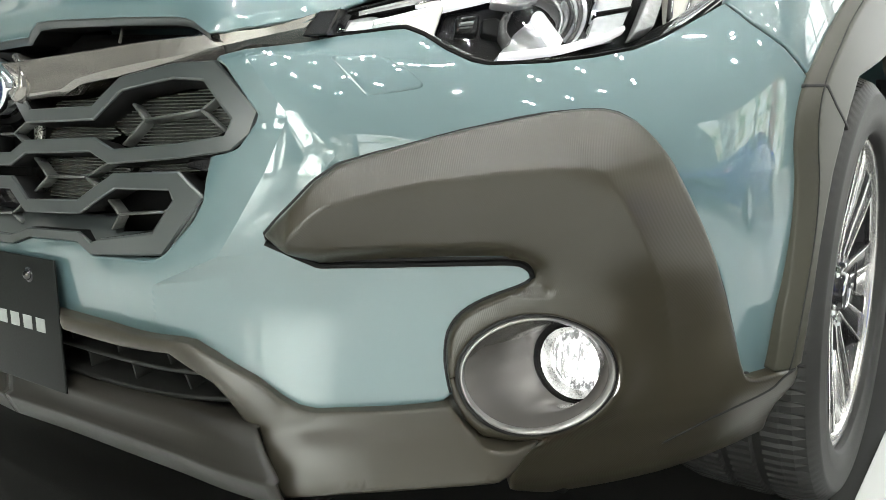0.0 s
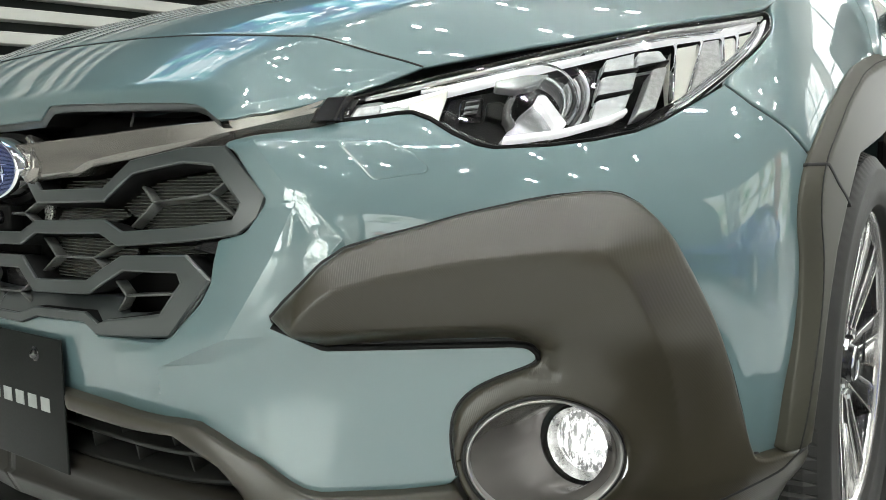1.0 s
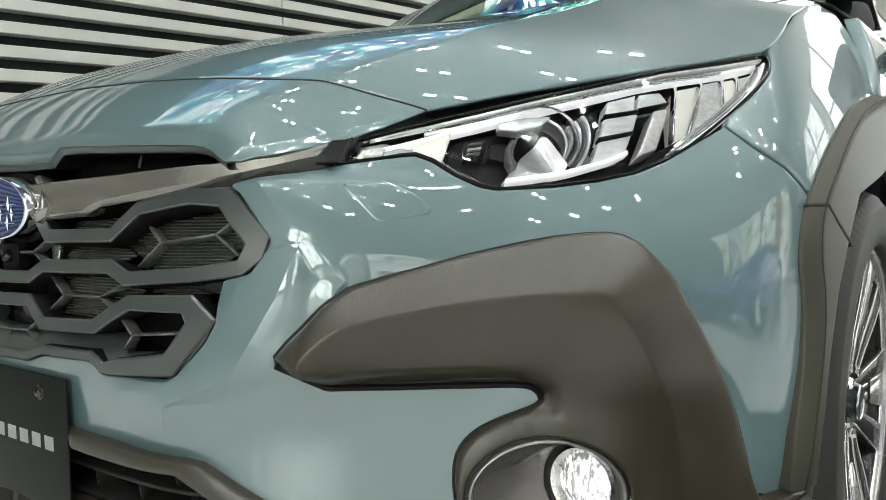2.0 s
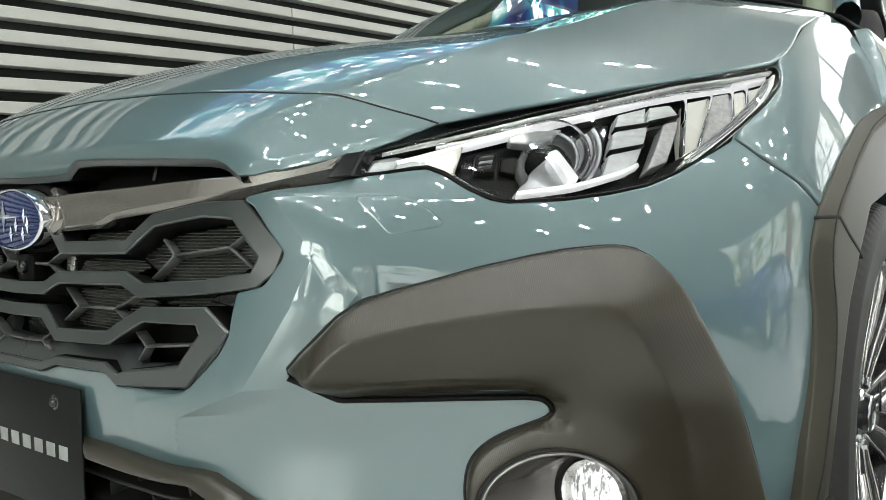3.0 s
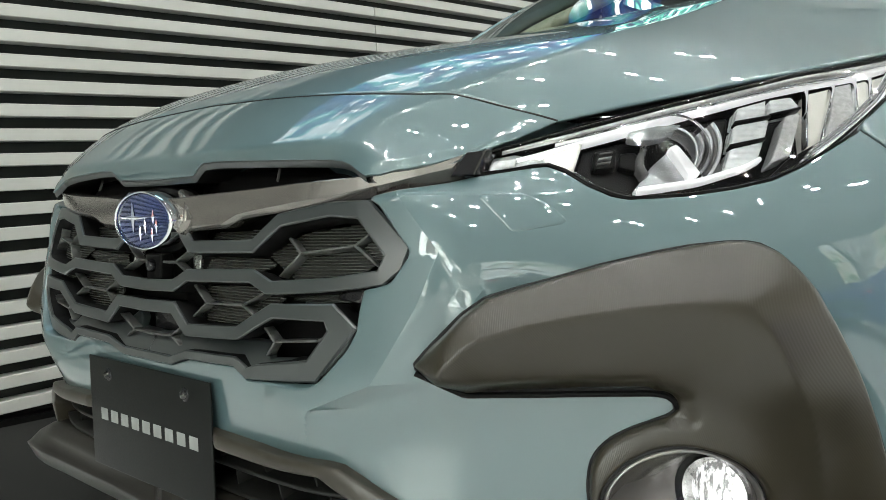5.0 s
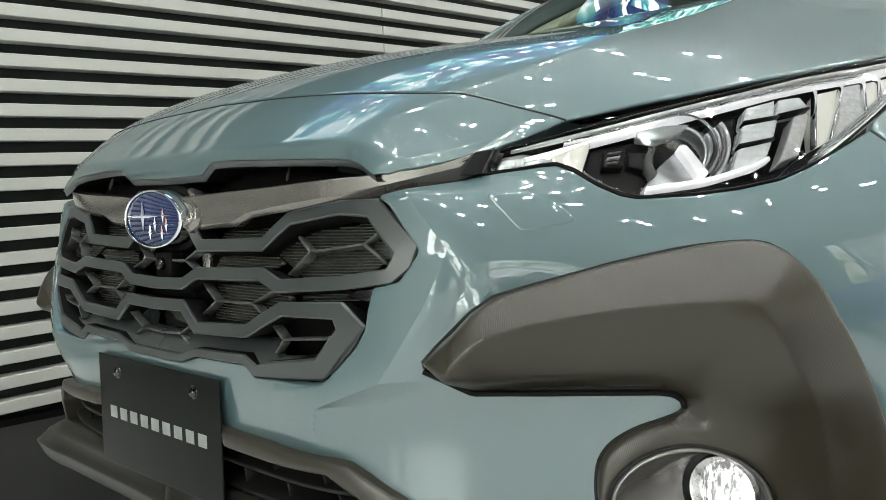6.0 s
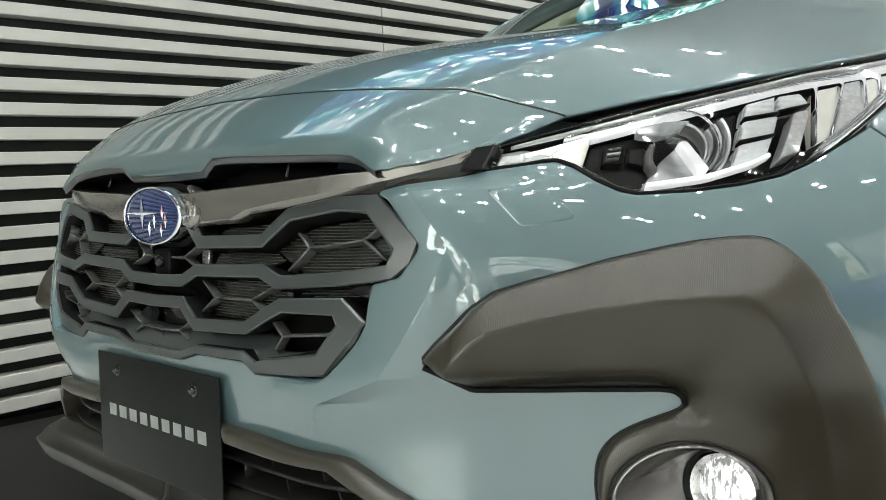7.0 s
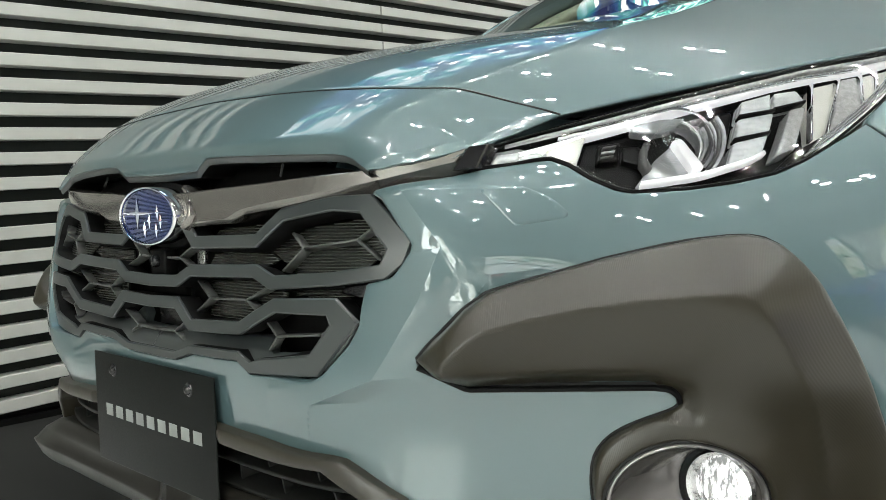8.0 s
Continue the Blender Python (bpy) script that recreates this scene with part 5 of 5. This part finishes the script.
def tyre_bm():
    prof = [(RIM_R - .012, -.200), (RIM_R + .004, -.212), (0.2751, -.226), (0.3112, -.222), (0.3287, -.205), (0.3354, -.180), (0.3365, -.150), (0.3375, -.148), (0.3375, -.125), (0.3292, -.122), (0.3292, -.112), (0.3380, -.109), (0.3380, -.076),
            (0.3298, -.073), (0.3298, -.062), (0.3375, -.059), (0.3375, -.036), (0.3365, -.033), (0.3354, -.018), (0.3277, -.002), (0.3122, .010), (0.3081, .0115), (0.3040, .0105), (0.2813, .0125), (0.2751, .0118), (0.2545, .0095), (.2485, .004), (RIM_R + .006, -.006), (RIM_R - .010, -.014)]
    n = 440
    bm = bmesh.new()
    rows = []
    for i in range(n):
        a = 2 * math.pi * i / n
        row = []
        for j, (r, h) in enumerate(prof):
            block = i % 4 == 0
            if block and (4 <= j <= 8 or 15 <= j <= 18):
                r -= .0045
            if i % 4 == 2 and j in (11, 12):
                r -= .003
            row.append(bm.verts.new((h, r * math.cos(a), r * math.sin(a))))
        rows.append(row)
    for i in range(n):
        p, q = rows[i], rows[(i + 1) % n]
        for j in range(len(prof) - 1):
            bm.faces.new((p[j], p[j + 1], q[j + 1], q[j]))
    bmesh.ops.recalc_face_normals(bm, faces=bm.faces)
    return bm


def spoke_bm(turn, w0, w1, lean, face, shift=0.0, r0=.045):
    """One arm from hub to rim: a tapered beam, or the thin machined strip on its face, set off to one side."""
    bm = bmesh.new()
    pts = [(r, w0 + (w1 - w0) * k, np.interp(r, [.045, .10, .16, RIM_R - .012], [-.030, -.026, -.018, -.012])) for k, r in ((k, r0 + (RIM_R - .012 - r0) * k) for k in (0, .35, .7, 1))]
    rows = []
    for r, w, x in pts:
        off = lean * (r - .045) + shift * (1 + (r - .045) / .16)
        depth = .002 if face else .040
        x0 = x + (.0012 if face else 0)
        k = .90 if face else 1.0
        rows.append([(x0, r, off - w * k / 2), (x0, r, off + w * k / 2), (x0 - depth, r, off + w * k / 2), (x0 - depth, r, off - w * k / 2)])
    vs = [[bm.verts.new(p) for p in row] for row in rows]
    for a, b in zip(vs[:-1], vs[1:]):
        for i in range(4):
            bm.faces.new((a[i], a[(i + 1) % 4], b[(i + 1) % 4], b[i]))
    bm.faces.new(vs[0])
    bm.faces.new(vs[-1][::-1])
    bmesh.ops.bevel(bm, geom=bm.edges[:], offset=.0006 if face else .002, segments=1, affect="EDGES")
    bmesh.ops.recalc_face_normals(bm, faces=bm.faces)
    bmesh.ops.rotate(bm, verts=bm.verts, cent=(0, 0, 0), matrix=Matrix.Rotation(turn, 3, "X"))
    return bm


wheel = new("wheel")
wheel.parent = car
tagged(wheel, "two-tone alloy wheel with a black tyre")
tyre = part("tyre", tyre_bm(), RUBBER, wheel, "black rubber tyre", smooth=False)
tyre.data.polygons.foreach_set("use_smooth", [abs(q.normal.x) > .72 for q in tyre.data.polygons])
rim = part("rim", lathe_bm([(RIM_R - .012, -.20), (RIM_R - .030, -.19), (RIM_R - .034, -.06), (RIM_R - .020, -.024), (RIM_R - .014, -.016)], 80, "x"), WHEEL_BLACK, wheel, "gloss black alloy barrel")
part("rim_lip", lathe_bm([(RIM_R - .015, -.016), (RIM_R - .012, -.008), (RIM_R + .001, -.004), (RIM_R + .004, -.006), (RIM_R + .002, -.014)], 96, "x"), WHEEL_SILVER, wheel, "bright machined rim lip")
for k in range(5):
    t = math.radians(72 * k + 97)
    for side in (-1, 1):
        part("spoke", spoke_bm(t + side * .20, .030, .050, side * .16, False), WHEEL_BLACK, wheel)
        # only the edges of the black arms are machined bright
        part("spoke_face", spoke_bm(t + side * .20, .006, .013, side * .16, True, side * .0095), WHEEL_SILVER, wheel, "machined silver spoke edge")
        part("spoke_face", spoke_bm(t + side * .20, .003, .004, side * .16, True, -side * .0115), WHEEL_SILVER, wheel, "machined silver spoke edge")
    part("blade", spoke_bm(t + math.radians(36), .006, .058, .10, False, 0, .105), WHEEL_SILVER, wheel, "broad machined blade at the rim")
    part("cross_piece", box_bm((.030, .012, .052), (-.034, .135, 0), .003, Matrix.Identity(4)), WHEEL_BLACK, wheel)
    wheel.children[-1].rotation_euler = (t, 0, 0)
part("hub", lathe_bm([(0, -.012), (.024, -.012), (.030, -.016), (.034, -.026), (.062, -.032), (.066, -.050), (.066, -.09)], 40, "x"), WHEEL_BLACK, wheel, "black hub with cap")
part("cap_ring", lathe_bm([(.024, -.0125), (.026, -.0105), (.029, -.0135)], 40, "x"), CHROME, wheel)
for k in range(5):
    a = math.radians(72 * k + 60)
    part("wheel_nut", lathe_bm([(0, -.018), (.008, -.018), (.010, -.022), (.010, -.036)], 6, "x", (0, .05 * math.cos(a), .05 * math.sin(a))), CHROME, wheel, smooth=False)
part("brake_disc", lathe_bm([(.05, -.11), (.15, -.11), (.15, -.13), (.05, -.13)], 64, "x"), SATIN, wheel)
wheel.matrix_basis = pose(.882, .895, TYRE_R + .001)
for m in (pose(-.882, .895, TYRE_R + .001, 0, 0, 180), pose(.882, 3.565, TYRE_R + .001, 50), pose(-.882, 3.565, TYRE_R + .001, 20, 0, 180)):
    copy_thing(wheel, m)
# inner wheel housing
for sx in (1, -1):
    for yy in (.915, 3.565):
        bm = lathe_bm([(.366, -.24), (.366, 0)], 48, "x", (sx * .58 + (.24 if sx > 0 else 0), yy, .36))
        bmesh.ops.delete(bm, geom=[q for q in bm.faces if q.calc_center_median().z < .22], context="FACES")
        part("wheel_housing", bm, BLACK, car)
        part("wheel_well", box_bm((.02, .76, .50), (sx * .575, yy, .47), .004), BLACK, car)
# ---- the rest of the car ----
def flank(y, z, out=0.0):
    y, z, out = np.broadcast_arrays(np.asarray(y, float), np.asarray(z, float), np.asarray(out, float))
    x = spline([.18, .31, .50, .70, .85, .95, 1.02, 1.30, 1.56], [.84, .885, .900, .893, .868, .835, .800, .700, .575], z)
    x = x - .16 * np.clip((y - 3.3) / 1.1, 0, 1) ** 2
    return np.stack([x + out, y, z], -1)


def arc(cy, cz, r, a0, a1, n=16):
    return [(cy + r * math.cos(a), cz + r * math.sin(a)) for a in np.radians(np.linspace(a0, a1, n))]


side_panels = [
    ("fender_rear", [(1.00, .836), *arc(.895, .34, .475, 70, 2, 12), (1.345, .30), (1.355, .98), (1.10, .98), (1.08, .92)], PAINT, "painted rear part of the front fender"),
    ("front_door", [(1.36, .36), (2.37, .36), (2.37, .98), (1.36, .985)], PAINT, "painted front door"),
    ("rear_door", [(2.376, .36), (3.08, .36), *arc(3.565, .34, .47, 175, 118, 8), (3.30, .99), (2.376, .98)], PAINT, "painted rear door"),
    ("rear_quarter", [(3.307, .99), *arc(3.565, .34, .47, 117, 10, 14), (4.02, .36), (4.35, .40), (4.40, .72), (4.33, 1.02)], PAINT, "painted rear quarter"),
    ("sill_cladding", [(1.35, .20), (3.06, .20), (3.06, .355), (1.35, .355)], SMOOTH_PLASTIC, "dark plastic sill cladding"),
    ("front_arch_rear", [*arc(.895, .34, .475, 70, -4, 14), *arc(.895, .34, .39, -6, 68, 14)], SMOOTH_PLASTIC, "dark plastic arch cladding"),
    ("rear_arch", [*arc(3.565, .34, .475, 182, -4, 26), *arc(3.565, .34, .39, -6, 184, 26)], SMOOTH_PLASTIC, "dark plastic arch cladding"),
]
for nm, o, mt, lb in side_panels:
    both(nm, panel(o, .004 if mt is SMOOTH_PLASTIC else 0.0, .03, .006, .005, .02, where=flank), mt, car, lb)
for y0, y1 in ((2.20, 2.34), (3.00, 3.14)):
    both("door_handle", panel([(y0, .86), (y1, .86), (y1, .89), (y0, .89)], .03, .01, .008, .008, .012, where=flank), PAINT, car)
# glasshouse
GH = [("front_window", [(1.50, 1.00), (2.34, 1.00), (2.34, 1.45), (2.02, 1.45)]), ("rear_window", [(2.42, 1.00), (3.22, 1.00), (3.20, 1.44), (2.42, 1.45)]), ("quarter_window", [(3.28, 1.01), (3.75, 1.05), (3.40, 1.42), (3.26, 1.43)])]
for nm, o in GH:
    for ob in both(nm, panel(o, -.004, .04, 0, 0, .004, where=flank), WINDOW, car, "clear side window"):
        ob.visible_shadow = False
for nm, o, mt in (("centre_pillar", [(2.34, .98), (2.42, .98), (2.42, 1.47), (2.34, 1.47)], GLOSS_BLACK), ("rear_pillar", [(3.22, .99), (3.28, .99), (3.26, 1.45), (3.20, 1.45)], GLOSS_BLACK),
                  ("tail_pillar", [(3.75, 1.04), (4.33, 1.02), (3.95, 1.46), (3.38, 1.46)], PAINT), ("belt_trim", [(1.36, .978), (4.30, .99), (4.28, 1.02), (1.46, 1.005)], GLOSS_BLACK)):
    both(nm, panel(o, .002, .04, .003, .003, .02, where=flank), mt, car)
SHIELD = [
    [(0, 1.16, 1.105), (.30, 1.18, 1.103), (.55, 1.25, 1.090), (.715, 1.36, 1.060)],
    [(0, 1.56, 1.320), (.28, 1.58, 1.315), (.50, 1.63, 1.300), (.635, 1.71, 1.275)],
    [(0, 1.98, 1.500), (.26, 2.00, 1.495), (.45, 2.04, 1.480), (.560, 2.10, 1.455)],
]
sv, sf, sg = loft(SHIELD, 20, 12)
ws = put("windshield", mesh_of("windshield", sv, sf), WINDOW, car, "clear raked windshield")
ws.visible_shadow = False
PILLAR = surface("pillar_trim", (.25, .29, .20), .5, vary=.05)


def strip_along(line, width, depth):
    """A rounded bar along a line in space."""
    p = np.array(line, float)
    t = np.gradient(p, axis=0)
    t /= np.linalg.norm(t, axis=1, keepdims=True)
    side_ = np.cross(t, [0, 0, 1.0])
    side_ /= np.linalg.norm(side_, axis=1, keepdims=True)
    up = np.cross(side_, t)
    prof = [(math.cos(a) * width / 2, math.sin(a) * depth / 2) for a in np.linspace(0, 2 * math.pi, 10, endpoint=False)]
    n, m = len(p), len(prof)
    v = np.vstack([p + side_ * a + up * b for a, b in prof])
    f = [(j * n + i, j * n + i + 1, ((j + 1) % m) * n + i + 1, ((j + 1) % m) * n + i) for j in range(m) for i in range(n - 1)]
    return v, [q[::-1] for q in f]


rail = sg[:, -1]
both("front_pillar", strip_along(rail + [.020, .02, -.004], .055, .07), PAINT, car, "painted windshield pillar")
both("pillar_lining", strip_along(rail + [-.030, .05, -.045], .090, .05), PILLAR, car, "olive-beige pillar lining")
ROOF = [
    [(0, 1.985, 1.503), (.26, 2.005, 1.498), (.45, 2.045, 1.483), (.575, 2.10, 1.455)],
    [(0, 2.50, 1.555), (.28, 2.50, 1.550), (.47, 2.50, 1.530), (.590, 2.50, 1.490)],
    [(0, 3.20, 1.545), (.28, 3.20, 1.540), (.47, 3.20, 1.520), (.590, 3.20, 1.485)],
    [(0, 4.02, 1.470), (.27, 4.02, 1.465), (.44, 4.00, 1.450), (.560, 3.96, 1.430)],
]
rv, rf, rg = loft(ROOF, 20, 10)
shell("roof", (rv, rf), PAINT, car, "painted roof", .01)
both("roof_rail", strip_along(rg[4:-4, -3] + [0, 0, .045], .035, .03), GLOSS_BLACK, car)
REAR = [
    [(0, 4.03, 1.468), (.27, 4.03, 1.463), (.44, 4.01, 1.448), (.560, 3.97, 1.428)],
    [(0, 4.30, 1.05), (.35, 4.29, 1.05), (.58, 4.26, 1.045), (.700, 4.20, 1.04)],
]
bv, bf, _ = loft(REAR, 14, 8)
put("rear_screen", mesh_of("rear_screen", bv, bf), WINDOW, car, "clear rear screen").visible_shadow = False
TAIL = [
    [(0, 4.31, 1.04), (.35, 4.30, 1.04), (.58, 4.27, 1.035), (.715, 4.20, 1.03)],
    [(0, 4.40, .75), (.35, 4.40, .75), (.60, 4.38, .74), (.755, 4.30, .73)],
    [(0, 4.46, .50), (.35, 4.46, .50), (.62, 4.43, .50), (.780, 4.32, .50)],
    [(0, 4.40, .28), (.35, 4.40, .28), (.60, 4.37, .28), (.760, 4.28, .28)],
]
tv, tf, _ = loft(TAIL, 14, 8)
shell("tailgate", (tv, tf), PAINT, car, "painted tailgate and rear bumper", .01)
# cowl, dashboard, mirrors, wipers
COWL = [
    [(0, 1.195, 1.098), (.36, 1.165, 1.101), (.62, 1.115, 1.064), (.79, 1.03, .994)],
    [(0, 1.17, 1.085), (.36, 1.20, 1.085), (.62, 1.30, 1.06), (.80, 1.37, 1.00)],
]
cv, cf, _ = loft(COWL, 20, 3)
shell("cowl", (cv, cf), BLACK, car, "black cowl under the windshield")
part("dashboard", box_bm((1.34, .50, .16), (0, 1.62, 1.02), .05), surface("dashboard_grain", (.03, .03, .03), .7, grain=.3, grain_scale=600), car, "dark grained dashboard")
part("cabin_floor", box_bm((1.5, 2.9, .04), (0, 2.7, .40), .01), BLACK, car)
for sx in (-.36, .36):
    part("seat", join_bm(box_bm((.50, .52, .20), (sx, 2.35, .66), .07), box_bm((.48, .20, .62), (sx, 2.66, 1.02), .07, Matrix.Rotation(radians(-12), 4, "X")), box_bm((.26, .10, .18), (sx, 2.76, 1.36), .04)), surface("seat_cloth", (.06, .06, .06), .85), car, "dark cloth front seat")
bm = box_bm((.23, .13, .16), (1.005, 1.60, 1.06), .045, segments=4)
bm.verts.index_update()
both("door_mirror", (np.array([tuple(q.co) for q in bm.verts]), [tuple(w.index for w in q.verts) for q in bm.faces]), GLOSS_BLACK, car, "gloss black door mirror")
bm.free()
both("mirror_stalk", strip_along([(.82, 1.60, .985), (.88, 1.60, .985), (.95, 1.60, 1.00)], .06, .04), BLACK, car)
# ---- other cars in the showroom, seen mirrored in the paint ----
def parked_car(colour, name, label, m, lit_red):
    paint = surface("paint_" + colour[0], colour[1], .3, coat=1.0, vary=.03)
    c = thing(name, (0, 0, 0), label, "car", group="other parked cars")
    # sections along the length: x, half width, sill, belt, roof half width, roof
    secs = [(-2.25, .62, .45, .72, .50, .74), (-2.05, .80, .30, .88, .62, .92), (-1.45, .88, .22, .98, .62, 1.08), (-.95, .89, .22, 1.00, .60, 1.36), (-.1, .90, .22, .98, .58, 1.47), (.45, .90, .22, .97, .57, 1.40), (1.05, .89, .22, .95, .62, 1.02), (1.75, .86, .25, .84, .62, .86), (2.15, .72, .32, .70, .52, .72), (2.28, .50, .42, .60, .36, .62)]
    half = [[(x, 0, zs), (x, -w * .9, zs), (x, -w, (zs + zb) / 2), (x, -w * .97, zb), (x, -wr, zr - .03), (x, 0, zr)] for x, w, zs, zb, wr, zr in secs]
    g = np.array(half)
    u = np.linspace(0, len(secs) - 1, 46)
    g = spline(np.arange(len(secs)), g.reshape(len(secs), -1), u).reshape(46, 6, 3)
    g = np.concatenate([g, (g * [1, -1, 1])[:, ::-1][:, 1:]], 1)
    n, k = g.shape[:2]
    faces = [(i * k + j, i * k + j + 1, (i + 1) * k + j + 1, (i + 1) * k + j) for i in range(n - 1) for j in range(k - 1)]
    put("body", mesh_of("body", g.reshape(-1, 3), [q[::-1] for q in faces]), paint, c)
    dark = surface("dark_glass", (.01, .012, .014), .08)
    for s in (-1, 1):
        part("side_window", box_bm((1.9, .02, .30), (-.15, s * .735, 1.17), .008, Matrix.Rotation(s * .55, 4, "X")), dark, c)
        for x in (-1.36, 1.36):
            w = part("tyre", lathe_bm([(.20, -.11), (.30, -.11), (.325, -.09), (.325, .09), (.30, .11), (.20, .11)], 40, "y", (x, s * .80, .326)), RUBBER, c)
            part("rim", lathe_bm([(0, .10), (.19, .10), (.21, .112), (.21, .09)], 30, "y", (x, s * .80, .326)) if s > 0 else lathe_bm([(0, -.10), (.19, -.10), (.21, -.112), (.21, -.09)], 30, "y", (x, s * .80, .326)), SATIN, c)
        part("tail_light", box_bm((.10, .24, .09), (-2.105, s * .57, .80), .02), glowing("tail_red", (.9, .03, .02), 2.5 if lit_red else .25), c, "red tail light")
        part("headlight", box_bm((.16, .30, .10), (2.02, s * .56, .66), .02), CHROME, c)
    c.matrix_basis = m
    return c


parked_car(("blue", (.006, .026, .30)), "blue_car", "blue hatchback parked on the pale floor", pose(5.6, 2.4, -.005, 0, 0, 54), False)
parked_car(("dark_red", (.05, .012, .012)), "red_car", "dark red car with lit tail lights on the pale floor", pose(6.9, -2.2, -.005, 0, 0, 0), True)
# pale floor board beside the front wheel
board = tagged(part("floor_board", box_bm((.30, .62, .012), (1.06, .88, .006), .003), surface("board_white", (.42, .43, .42), .35, vary=.04), None, "pale floor board beside the front wheel", smooth=False), "", "board")
for k in range(6):
    part("lettering_bar", box_bm((.030, .045, .001), (.985, .66 + k * .06, .0125)), surface("board_grey", (.30, .31, .31), .5), board, smooth=False)
